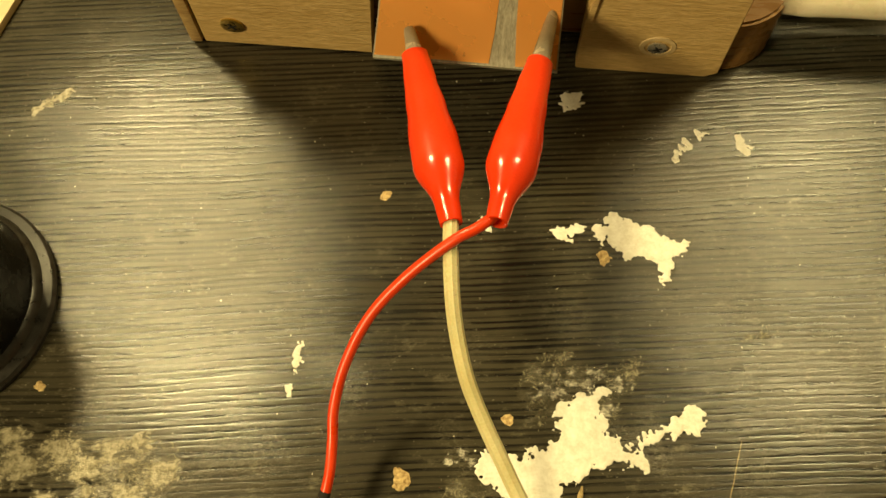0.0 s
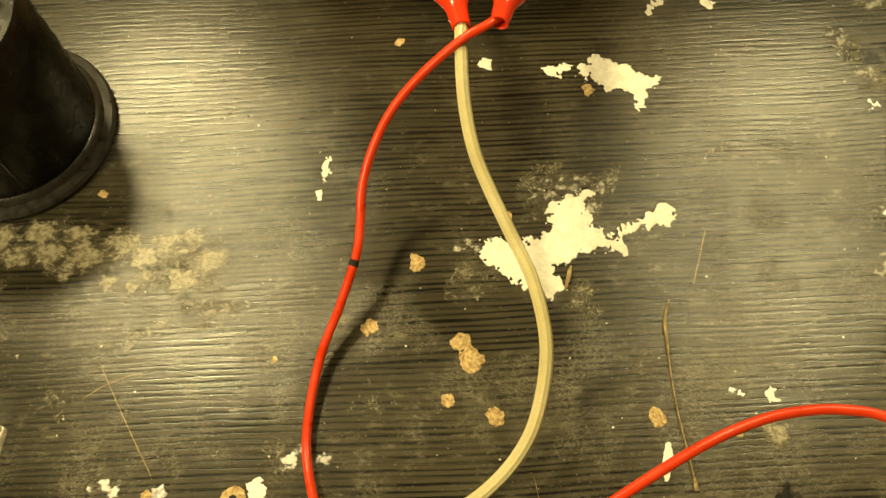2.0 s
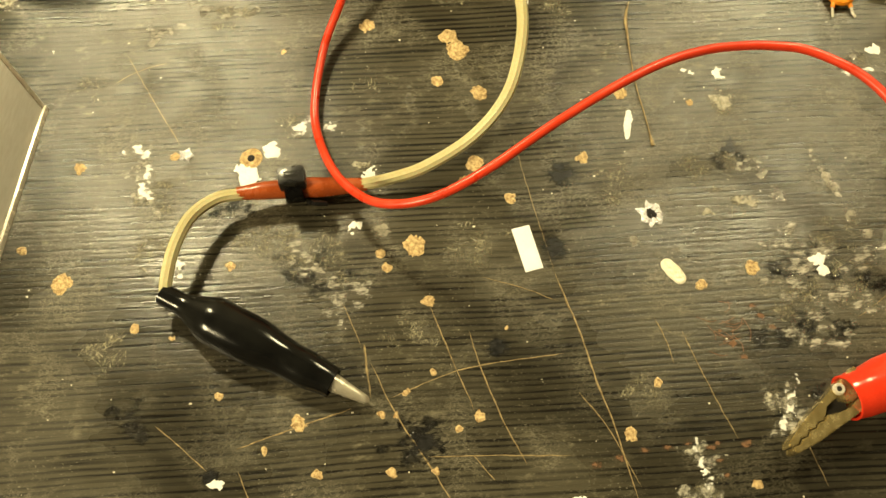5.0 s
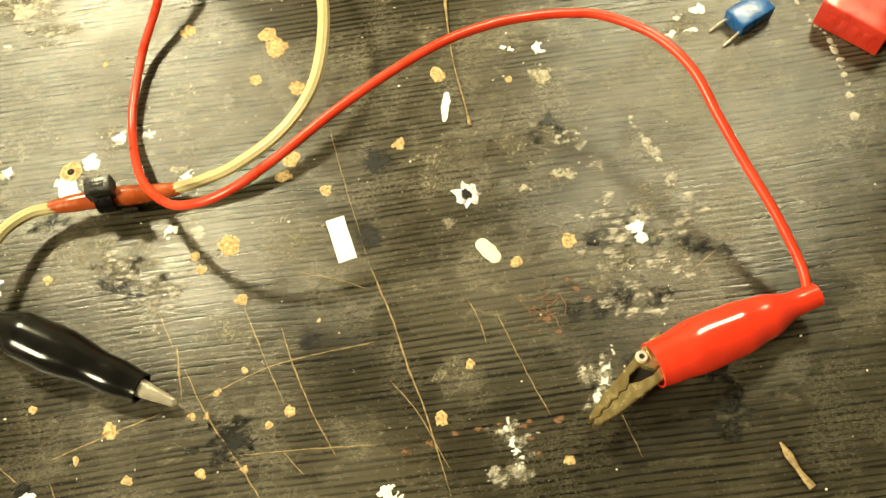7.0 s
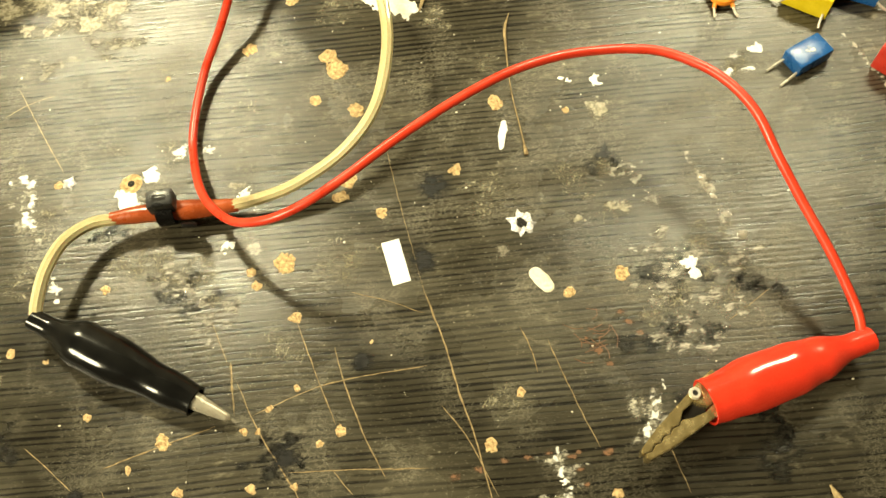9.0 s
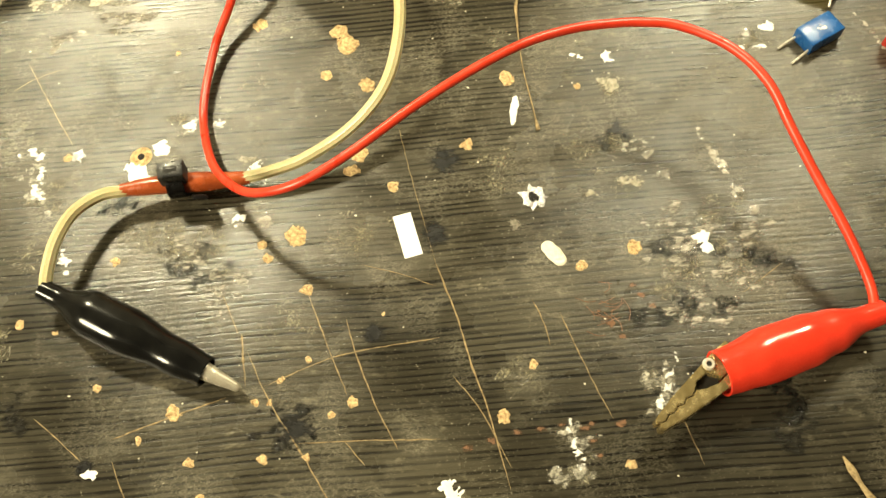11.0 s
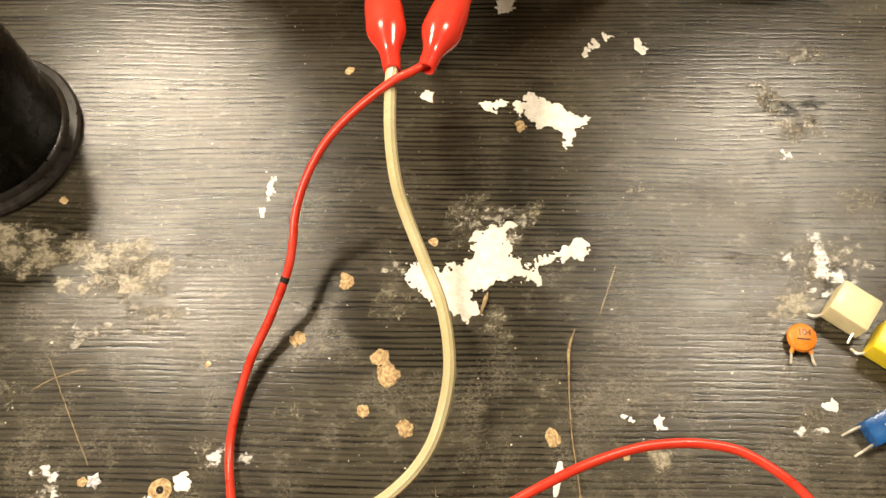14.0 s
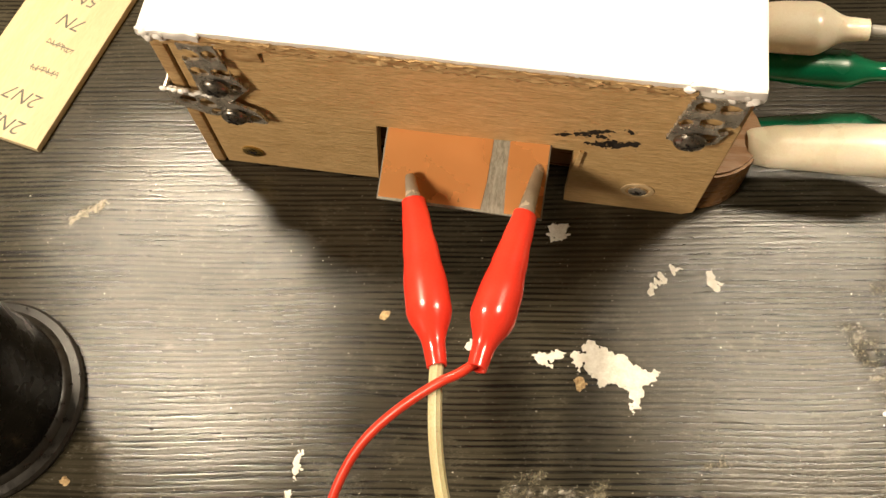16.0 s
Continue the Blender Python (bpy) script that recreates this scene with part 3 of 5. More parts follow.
def holed_strap(outline, holes, name, y, label):
    """A punched metal strap lying on the front: a grid sheet with its holes left out, given thickness."""
    x0, x1 = min(p[0] for p in outline), max(p[0] for p in outline)
    z0, z1 = min(p[1] for p in outline), max(p[1] for p in outline)
    step, bm, vs = 0.3, bmesh.new(), {}

    def inside(x, z):
        hit = False
        for (ax, az), (bx, bz) in zip(outline, outline[1:] + outline[:1]):
            if (az > z) != (bz > z) and x < (bx - ax) * (z - az) / (bz - az) + ax:
                hit = not hit
        return hit and all(math.hypot(x - hx, z - hz) > r * 1.3 for hx, hz, r in holes)

    for i in range(int((x1 - x0) / step) + 1):
        for j in range(int((z1 - z0) / step) + 1):
            if inside(x0 + (i + .5) * step, z0 + (j + .5) * step):
                q = []
                for a, b in ((i, j), (i + 1, j), (i + 1, j + 1), (i, j + 1)):
                    if (a, b) not in vs:
                        wob = noise.noise(Vector((a * 0.08, b * 0.08, y))) * 0.6
                        vs[a, b] = bm.verts.new(((x0 + a * step) * MM, (y + wob) * MM, (z0 + b * step) * MM))
                    q.append(vs[a, b])
                bm.faces.new(q)
    for _ in range(2):
        bmesh.ops.smooth_vert(bm, verts=bm.verts, factor=0.5, use_axis_x=True, use_axis_y=True, use_axis_z=True)
    bmesh.ops.solidify(bm, geom=list(bm.faces), thickness=0.7 * MM)
    return box_part(name, bm, ZINC, label)


strap = holed_strap([(6.5, 39), (12, 38), (17.5, 44), (15.5, 52), (15, 61), (7.5, 61), (6.8, 52)], [(9, 57, 1.5), (13.2, 57.5, 1.3), (9, 50.5, 1.4), (13.6, 50.8, 1.5), (15.2, 45.2, 0.9)], "strap", -1.6, "punched galvanised strap bent over the corner")
strap_low = holed_strap([(-0.8, 36), (-0.6, 43), (3, 42), (9, 41), (17, 35), (18.6, 29.5), (13, 29), (5, 32), (-0.4, 34.0)], [(2.6, 37.8, 1.4), (6.6, 36.8, 1.4), (16, 31.6, 1.0), (7.5, 33.2, 0.9)], "strap", -1.9, "punched galvanised strap bent over the corner")
wrap = worn(boxed(-1.55, -0.75, -1.9, 17, 34.4, 43.0, 0.25), 3, 0.25, 4.0)
box_part("strap_end", wrap, ZINC, "strap end folded round the side", parent=strap_low)
for k in range(9):
    lump = bmesh.new()
    spot = Matrix.Translation(((-1.4 + k * 1.25) * MM, (-2.2 + 0.2 * math.sin(k * 2.1)) * MM, (42.6 - 0.16 * k + 0.4 * math.sin(k * 3.3)) * MM)) @ Matrix.Diagonal((0.9 * MM, 0.5 * MM, (0.45 + 0.2 * math.sin(k * 5.0)) * MM, 1))
    bmesh.ops.create_icosphere(lump, subdivisions=2, radius=1.0, matrix=spot)
    for v in lump.verts:
        v.co += noise.noise_vector(v.co * 800) * 0.3 * MM
    box_part("paint_crust", lump, WHITE_TOP, parent=strap_low)
strap_right = holed_strap([(103.4, 44), (108, 41), (113.5, 43), (115.6, 52), (115.8, 61.6), (105.5, 61.4)], [(108.2, 58, 1.5), (112.8, 58, 1.5), (110.6, 52.2, 1.7), (114, 49.6, 1.2), (111.6, 45.6, 1.3), (106, 51, 1.0)], "strap", -1.6, "punched galvanised strap bent over the corner")


def screw(x, z, y, mat, radius, pan, parent=None, label="cross-head screw"):
    """A cross-head screw in the front, its head domed (pan) or set flush."""
    dome = [(radius, 0), (radius, 0.5), (radius * 0.86, 1.1 if pan else 0.6), (radius * 0.45, 1.6 if pan else 0.7), (0.02, 1.7 if pan else 0.72)]
    turn = Matrix.Translation((x * MM, y * MM, z * MM)) @ pose(0, 0, 0, 90, 0, 0)
    bm = lathe(dome, 28)
    bmesh.ops.transform(bm, matrix=turn, verts=bm.verts)
    head = box_part("screw", bm, mat, label, parent=parent)
    slot = bmesh.new()
    t = 1.62 if pan else 0.66
    for w, d in ((radius * 0.5, 0.24), (0.24, radius * 0.5)):
        block(slot, -w, w, -d, d, t - 0.2, t + 0.14, 0)
    bmesh.ops.transform(slot, matrix=turn @ pose(0, 0, 0, 0, 0, 30), verts=slot.verts)
    box_part("cross_slot", slot, DARK, parent=head, smooth=False)


screw(8.8, 8.7, 0.1, BRASS, 2.7, False, label="brass countersunk screw")
bm = lathe([(4.1, -0.3), (3.8, 0.25), (2.9, 0.3), (2.7, -0.1)], 28, cap=False)
bmesh.ops.transform(bm, matrix=Matrix.Translation((102.9 * MM, 0, 12 * MM)) @ pose(0, 0, 0, 90, 0, 0), verts=bm.verts)
box_part("countersink", bm, PALE_WOOD, "pale bare wood ring")
screw(102.9, 11.6, 0.1, ZINC, 2.1, False, label="steel countersunk screw")
screw(107.9, 45.4, -2.4, SCREW, 3.2, True, label="steel pan-head screw", parent=strap_right)
screw(11.2, 46.0, -2.4, SCREW, 3.0, True, label="steel pan-head screw", parent=strap)
screw(11.9, 33.6, -2.6, SCREW, 2.9, True, label="steel pan-head screw", parent=strap_low)
# ink blot on the front
for k, (bl, sd) in enumerate((([(89, 39.5, 1.2), (87.4, 38.4, 0.8), (90.6, 38.2, 0.7)], 3), ([(93.5, 35, 1.3), (96, 35.6, 1.1), (91.4, 34.4, 0.8), (98, 37, 0.5)], 5), ([(93, 41, 0.5), (97, 42.5, 0.4), (84, 37.5, 0.5)], 7))):
    bm = splash([(x, z, r) for x, z, r in bl], sd, 0.03, 1.9, 0.14, stretch=2.3, lift=0.04, warp=0.9)
    bmesh.ops.transform(bm, matrix=pose(0, 0, 0, 90, 0, 0), verts=bm.verts)
    box_part("ink_blot", bm, INK, "black ink blot")
# rounded wooden foot beside the box
foot = plate([(13.5 * math.sin(math.pi * k / 18), 8 - 12.5 * math.cos(math.pi * k / 18)) for k in range(19)], 17, 0.7)
bmesh.ops.transform(foot, matrix=Matrix.Translation((116.8 * MM, 6 * MM, 0.2 * MM)), verts=foot.verts)
part("side_block", foot, PLY_DARK, box, "rounded brown shellacked block")

board = new("copper_clad_board")
ex, ey = Vector((36, -5.9, 0.6)).normalized(), Vector((2.3, 13.6, 5.0))
ey = (ey - ex * ey.dot(ex)).normalized()
ez = ex.cross(ey)
board.matrix_world = Matrix.Translation((-12.1 * MM, 99.4 * MM, 25.2 * MM)) @ Matrix((ex, ey, ez)).transposed().to_4x4()
board.empty_display_size = 0.01
tagged(board, "copper-clad circuit board sticking out of the box, bare strip across", "circuit board")
part("substrate", worn(boxed(0, 36.4, 0, 26, -1.5, 0, 0.12), 8, 0.12, 2.0), FIBRE, board, "pale fibreglass core")
part("copper_foil", plate([(0.3, 0.5), (23.0, 0.5), (23.6, 7), (24.1, 26), (0.4, 26)], 0.09, 0.03), COPPER, board, "bright copper foil")
part("copper_foil", plate([(28.2, 0.3), (36.1, 0.4), (36.1, 26), (27.2, 26), (27.6, 9)], 0.09, 0.03), COPPER, board, "bright copper foil")

# ---- crocodile clips ----


def clip_pose(tail, tip, roll=0.0):
    a, b = Vector(tail) * MM, Vector(tip) * MM
    x = (b - a).normalized()
    y = Vector((0, 0, 1)).cross(x).normalized()
    return Matrix.Translation(a) @ Matrix((x, y, x.cross(y))).transposed().to_4x4() @ pose(0, 0, 0, roll, 0, 0), (b - a).length / MM


def jaw(length, w0, w1, gape, side, teeth=0.35):
    """Half a clip's nose: a tapered channel with a toothed lower edge, from x = 0 to its tip."""
    bm, rings, nseg = bmesh.new(), [], 30
    for k in range(nseg + 1):
        t = k / nseg
        w = (w0 + (w1 - w0) * t) * (1.0 if t < 0.93 else math.sqrt(max(0.05, 1 - ((t - 0.93) / 0.075) ** 2)))
        z0 = gape * (1 - t) + 0.05
        z0 += (1.2 if gape > 1 else 1.0) * math.sin(min(t / 0.5, 1) * math.pi) * (gape > 0.3)
        ring = []
        for j in range(11):
            a = math.pi * j / 10
            r = Vector((t * length, w * math.cos(a), 0))
            r.z = z0 + max(0.0, (w * 0.95 + gape * (1 - t) - z0 * 0.5)) * math.sin(a) ** 0.8
            if j in (0, 10) and t > 0.4:
                r.z -= teeth * (k % 2) - 0.1
            ring.append(bm.verts.new(Vector((r.x, r.y, r.z * side)) * MM))
        rings.append(ring)
    for a, b in zip(rings, rings[1:]):
        for j in range(10):
            bm.faces.new((a[j], a[j + 1], b[j + 1], b[j]))
    bm.faces.new(rings[-1])
    bmesh.ops.solidify(bm, geom=list(bm.faces), thickness=0.45 * MM)
    return bm


def flat_jaws(ob, reach, mat, m):
    """The nose of a clip that lies on its side: two pressed plates with meshing teeth, an open throat behind them, a hinge rivet."""
    teeth = [(reach * (0.97 - 0.055 * k), (0.22 if k % 2 else -0.22) - 0.25 * k / 8) for k in range(9)]
    upper = [(0, -3.7), (3.2, -3.7), (reach * 0.75, -2.3), (reach - 0.7, -1.35), (reach, -0.6)] + [(x, y - 0.12) for x, y in teeth] + [(10.2, -1.5), (7.4, -1.5), (6.6, -0.2), (5.6, 1.0), (0, 1.0)]
    lower = [(0, 3.6), (4.5, 3.5), (reach * 0.75, 2.3), (reach - 0.6, 1.3), (reach, 0.55)] + [(x, y + 0.12) for x, y in teeth] + [(9.6, 0.7), (7.0, 1.5), (5.6, 1.3), (0, 1.3)]
    for name, outline, thick, low in (("jaw", upper, 4.4, -2.2), ("jaw", lower, 5.0, -2.5)):
        bm = plate(outline, thick, 0.0)
        bmesh.ops.recalc_face_normals(bm, faces=bm.faces)
        rims = [e for e in bm.edges if abs(e.verts[0].co.z - e.verts[1].co.z) < 1e-6]
        bmesh.ops.bevel(bm, geom=rims, offset=0.22 * MM, segments=2, affect="EDGES")
        part(name, bm, mat, ob, m=m @ Matrix.Translation((0, 0, low * MM)))
    # near-black plate painted as the shade inside the throat
    part("throat_shade", plate([(5.2, -1.6), (10.6, -1.6), (10.0, 0.9), (6.4, 1.6)], 1.0), DARK, ob, "dark plate standing in for the shade in the open throat", m=m @ Matrix.Translation((0, 0, -1.0 * MM)))
    bm = lathe([(1.25, 0), (1.25, 0.4), (1.0, 0.75), (0.62, 0.75), (0.5, 0.45), (0.02, 0.4)], 24)
    rivet = part("rivet", bm, STEEL, ob, "bright hollow rivet", m=m @ Matrix.Translation((6.0 * MM, -2.4 * MM, 2.15 * MM)))
    part("rivet_bore", lathe([(0.5, 0.38), (0.5, 0.52), (0.02, 0.53)], 16), DARK, rivet)


def clip(label, tail, tip, boot_end, shape, mat, flat=0.85, roll=0.0, jaw_w=(2.05, 0.95), gape=0.3, boot_label="", metal=None, dents=False, teeth=0.35, knee=None):
    m, length = clip_pose(tail, knee or tip, roll)
    boot_end = length if knee else boot_end
    ob = new("crocodile_clip")
    ob.empty_display_size = 0.01
    ob.matrix_world = m
    tagged(ob, label, "crocodile clip", "crocodile clips on test leads")
    at, n = profile(shape), 48
    rim = [(at(k / n), boot_end * k / n) for k in range(n + 1)]
    back, front = rim[0][0], rim[-1][0]
    boot = lathe([(0.3, 2.0), (back - 0.6, 2.0), (back - 0.6, 0.1), (back - 0.25, -0.12)] + rim + [(front - 0.25, boot_end + 0.14), (front - 0.55, boot_end), (front - 0.6, boot_end - 3), (0.3, boot_end - 3)], 36)
    for v in boot.verts:
        v.co += noise.noise_vector(v.co * 160) * 0.12 * MM
        if dents:
            pinch = noise.noise(v.co * 130 + Vector((length, 0, 0)))
            share = min(1.0, max(0.0, v.co.z / MM / boot_end - 0.45) * 3)
            v.co.x, v.co.y = v.co.x * (1 + 0.10 * pinch * share), v.co.y * (1 + 0.10 * pinch * share)
    bmesh.ops.transform(boot, matrix=Matrix(((0, 0, 1, 0), (1, 0, 0, 0), (0, flat, 0, 0), (0, 0, 0, 1))), verts=boot.verts)
    part("boot", boot, mat, ob, boot_label)
    start = boot_end - 5
    if knee:
        turned, nose = clip_pose(knee, tip)
        flat_jaws(ob, nose + 5, metal or STEEL, m.inverted() @ turned @ Matrix.Translation((-5 * MM, 0, 0)))
        return ob
    for side in (1, -1):
        part("jaw", jaw(length - start, *jaw_w, gape, side, teeth), metal or STEEL, ob, m=Matrix.Translation((start * MM, 0, 0)))
    return ob


SLIM = [(0, 2.0), (0.1, 2.2), (0.32, 4.6), (0.44, 4.55), (0.65, 3.75), (0.82, 3.1), (1, 2.6)]
clip("red plastic boot clip biting the copper board, yellowed lead", (2.2, 58.6, 34.2), (-4.6, 103.4, 28.6), 38.5, SLIM, BOOT_RED, jaw_w=(2.1, 1.05), gape=0.1, teeth=0.0)
clip("red plastic boot clip biting the board's edge, red lead", (9.8, 57.6, 36.2), (23.9, 105.6, 28.8), 36.5, SLIM, BOOT_RED, roll=20, jaw_w=(2.1, 1.05), gape=0.1, teeth=0.0)
clip("loose red boot clip lying on its side, jaws showing", (106.9, -83.6, 6.4), (58.2, -103.0, 7.0), 36.0,
     [(0, 2.5), (0.12, 2.6), (0.34, 4.7), (0.5, 5.5), (0.75, 5.6), (0.9, 5.2), (1, 4.8)], BOOT_RED, flat=0.98, roll=90, metal=BRASSY, dents=True, knee=(72.0, -93.4, 7.2))
clip("loose glossy black boot clip lying on the desk", (-65.0, -62.2, 5.9), (-23.0, -86.8, 2.4), 40.6,
     [(0, 2.4), (0.1, 2.4), (0.32, 5.2), (0.48, 5.2), (0.8, 3.9), (1, 3.25)], BOOT_BLACK, flat=0.85, jaw_w=(2.6, 0.8), gape=0.25, dents=True)
WIDE = [(0, 2.2), (0.12, 2.4), (0.36, 4.9), (0.5, 4.7), (0.85, 3.6), (1, 3.0)]
BLUNT = [(0, 2.6), (0.12, 2.9), (0.36, 6.4), (0.5, 6.3), (0.85, 5.3), (0.97, 4.6), (1, 3.8)]
clip("cream white boot clip gripping the side of the box", (124.5, 113.8, 17.5), (70.5, 118.0, 15), 51.5, BLUNT, BOOT_WHITE, jaw_w=(1.6, 0.8))
clip("green boot clip gripping the side of the box", (108, 131.8, 24), (66, 136.7, 22), 38, WIDE, BOOT_GREEN)
clip("cream white boot clip beside the box, grey lead", (98, 137.0, 33), (62, 143.0, 28), 33, BLUNT, BOOT_WHITE)
clip("second green boot clip under the cream one", (116, 124.5, 9), (76, 127.0, 8), 37, WIDE, BOOT_GREEN)

# ---- leads ----


def lead(name, pts, radius, mat, label, **k):
    ob = new(name, finish(tube(pts, radius, **k), mat, name))
    return tagged(ob, label, "cable", "test leads")


RED = [(10.4, 59.4, 36.0), (6.5, 56.6, 36.3), (2.2, 54.9, 35.0), (-5.8, 50.9, 30.0), (-12.7, 45.7, 25.0), (-17.5, 39.1, 20.0), (-20.2, 32.2, 15.5), (-20.9, 25.9, 12.5), (-22.0, 19.1, 10.6),
       (-25.9, 9.4, 6.6), (-30.4, -0.8, 3.4), (-33.0, -13.8, 1.9), (-32.6, -24.0, 2.7), (-28.2, -37.6, 8.8), (-21.5, -46.5, 13.4), (-14.3, -50.3, 17.9), (-5.9, -50.4, 21.5), (4.0, -46.5, 24.2),
       (16.5, -39.3, 26.6), (29.1, -32.3, 27.6), (40.9, -26.4, 27.2), (51.2, -22.7, 25.6), (59.5, -21.2, 24.2), (66.7, -21.2, 23.6), (74.2, -23.0, 23.6), (83.3, -29.5, 23.8), (89.4, -38.0, 22.8),
       (93.1, -48.0, 19.6), (97.0, -57.2, 15.9), (100.9, -65.9, 12.6), (103.7, -73.6, 9.8), (105.2, -79.4, 7.8), (105.0, -84.0, 6.6)]
red = lead("red_lead", RED, 0.98, WIRE_RED, "bright red insulated test lead looping above the desk")
ring = tube([(-22.3, 18.2, 10.2), (-22.8, 17.0, 9.75)], 1.06, 14, step=2)
part("scorch_mark", ring, DARK, red, "black mark round the insulation")

YELLOW = [(2.2, 60.0, 34.2), (1.9, 55.3, 33.4), (1.8, 47.6, 30.4), (2.3, 41.0, 27.6), (3.7, 33.6, 25.3), (6.3, 26.6, 22.9), (9.8, 18.6, 20.1), (13.9, 8.4, 17.7), (15.5, -4.2, 15.8),
          (13.3, -15.8, 12.3), (9.1, -23.7, 9.5), (1.7, -30.5, 7.2), (-8.2, -35.6, 5.4), (-15.6, -37.5, 4.4), (-22.8, -38.2, 3.4), (-30, -38.4, 3.6), (-38, -38.8, 4.6), (-48.9, -39.9, 5.5),
          (-54.4, -41.3, 6.6), (-59.2, -45.8, 8.0), (-62.2, -52.5, 8.4), (-64.0, -59.4, 7.0), (-64.3, -63.2, 5.6)]
yellow = lead("yellowed_lead", YELLOW, 1.25, WIRE_YELLOW, "yellowed clear-insulated lead with a brown heat-shrunk splice", ribs=0.10, segs=18, flat=0.92)
SPLICE = [(-21.8, -38.1, 3.0), (-25, -38.3, 3.2), (-30, -38.5, 3.7), (-38, -38.8, 4.6), (-44, -39.2, 5.1), (-49.9, -39.75, 5.45)]
part("heat_shrink", tube(SPLICE, profile([(0, 1.5), (0.2, 1.75), (0.5, 2.3), (0.8, 2.0), (1, 1.5)]), 18, step=10), SHRINK, yellow, "brown heat-shrink sleeve")
part("stain", tube([(1.85, 49.0, 30.95), (1.8, 47.8, 30.5), (1.85, 46.6, 30.0)], 1.33, 14, 0.92, step=2), GLUE, yellow, "dark smudge on the insulation")

tie = thing("cable_tie", (-37.6, -38.2, 0), "black nylon cable tie cinched round the heat-shrunk splice", "cable tie", rz=4)
band = lathe([(3.0, -2.0), (3.3, -1.8), (3.3, 1.8), (3.0, 2.0)], 28, cap=False)
bmesh.ops.solidify(band, geom=list(band.faces), thickness=0.7 * MM)
part("band", band, TIE, tie, m=Matrix.Translation((0, -0.0006, 0.0046)) @ pose(0, 0, 0, 0, 90, 0))
head = part("head", boxed(-2.9, 2.9, -2.0, 2.2, 6.0, 10.0, 0.5), TIE, tie, m=pose(0, 0, 0, 0, 0, 0))
part("slot", boxed(-1.5, 1.5, -0.6, 0.9, 9.9, 10.06, 0), DARK, head, smooth=False)
part("pawl", boxed(-1.3, 1.3, 0.0, 0.35, 10.0, 10.12, 0.05), TIE, head)
part("tail", boxed(-1.6, 1.6, -0.5, 0.5, -3.0, 3.6, 0.2), TIE, tie, m=pose(0.0045, -0.0042, 0.0034, 30, 20, 0))
for a, b in (((123, 114.6, 17.5), (160, 108, 12)), ((98, 137.0, 33), (150, 131, 24)), ((108, 129.6, 24), (150, 120, 20)), ((116, 124.5, 9), (152, 121, 5))):
    mid = ((a[0] + b[0]) / 2, (a[1] + b[1]) / 2 + 1, (a[2] + b[2]) / 2 + 2)
    lead("grey_lead", [a, mid, b], 1.3, WIRE_GREY, "grey insulated lead running off the desk")

# ---- loose parts ----
cup = thing("plastic_cup", (-104.5, 60.0, 0), "black moulded plastic cup with a flanged foot", "cup")
part("flange", lathe([(22.2, 0.0), (24.0, 0.2), (24.2, 1.6), (23.6, 2.4), (21.8, 2.8), (21.4, 3.8), (20.6, 4.6), (20.2, 4.8)], 72, cap=False), CUP_RIM, cup, "raised scuffed black rim")
part("body", lathe([(20.6, 0.2), (20.5, 5), (20.2, 20), (19.6, 42), (18.8, 43), (0.1, 43.2)], 72), CUP, cup)
part("seam", tube([(8.0, -18.6, 4), (7.6, -18.7, 18), (7.5, -18.3, 40)], 0.35, 8), CUP, cup, "moulding seam")

alu = thing("aluminium_box", (-96.0, -12.3, 0), "brushed aluminium box with sloping sides and bright edges", "metal box", rz=-10.3)
LEANING = Matrix(((1, 0, -0.39, 0), (0, 1, 0.326, 0), (0, 0, 1, 0), (0, 0, 0, 1)))
for name, size, mat, note in (("body", (-60, -0.1, -72, -0.1, 0.6, 19.6, 0.4), ALU, ""), ("lip", (-1.0, 0.5, -72, 0.2, 0, 1.2, 0.25), STEEL, "bright folded bottom edge"),
                              ("corner_fold", (-0.9, 0.25, -1.0, 0.2, 1.2, 19.8, 0.25), STEEL, "bright folded corner"), ("top_fold", (-1.6, 0.2, -72, 0.1, 19.2, 20.2, 0.25), STEEL, "bright folded top edge")):
    bm = boxed(*size)
    bmesh.ops.transform(bm, matrix=LEANING, verts=bm.verts)
    part(name, bm, mat, alu, note)

strip = thing("wooden_strip", (-104.3, 126.3, 0), "thin yellow wooden strip with pencilled part numbers", "wooden strip", rz=-20)
part("strip_body", boxed(-29, 0, 0, 120, 0, 2.0, 0.2), STRIP, strip)
for k, word in enumerate(("2N5", "2N7", "", "", "7N", "5N")):
    y = 4.4 + 8.6 * k
    if word:
        part("pencil_note", text_mesh(word, 6.2, "pencil_note"), PENCIL, strip, "pencilled " + word, False, m=pose(-0.0118, y * MM, 0.00201, 0, 0, 175))
    else:
        swing = [(-4.4 + 0.62 * q + 0.5 * math.sin(q * 2.3 + k), (1.2 if q % 2 else -1.2) * (0.35 + 0.65 * abs(math.sin(q * 1.7 + k))), 0) for q in range(15)]
        part("crossed_note", tube(swing, 0.11, 5, 0.3, step=6), PENCIL, strip, "scribbled-out pencil note", False, m=pose(-0.0110, (y + 0.4) * MM, 0.00203, 0, 0, 356))
        bar = boxed(-4.6, 4.4, -0.14, 0.14, 0, 0.03, 0)
        part("strike", bar, PENCIL, strip, "pencil stroke", False, m=pose(-0.0110, (y + 0.4) * MM, 0.00203, 0, 0, 359))


def leg(ob, pts, name="leg"):
    part(name, tube(pts, 0.32, 8, step=5), STEEL, ob, "tinned wire leg")


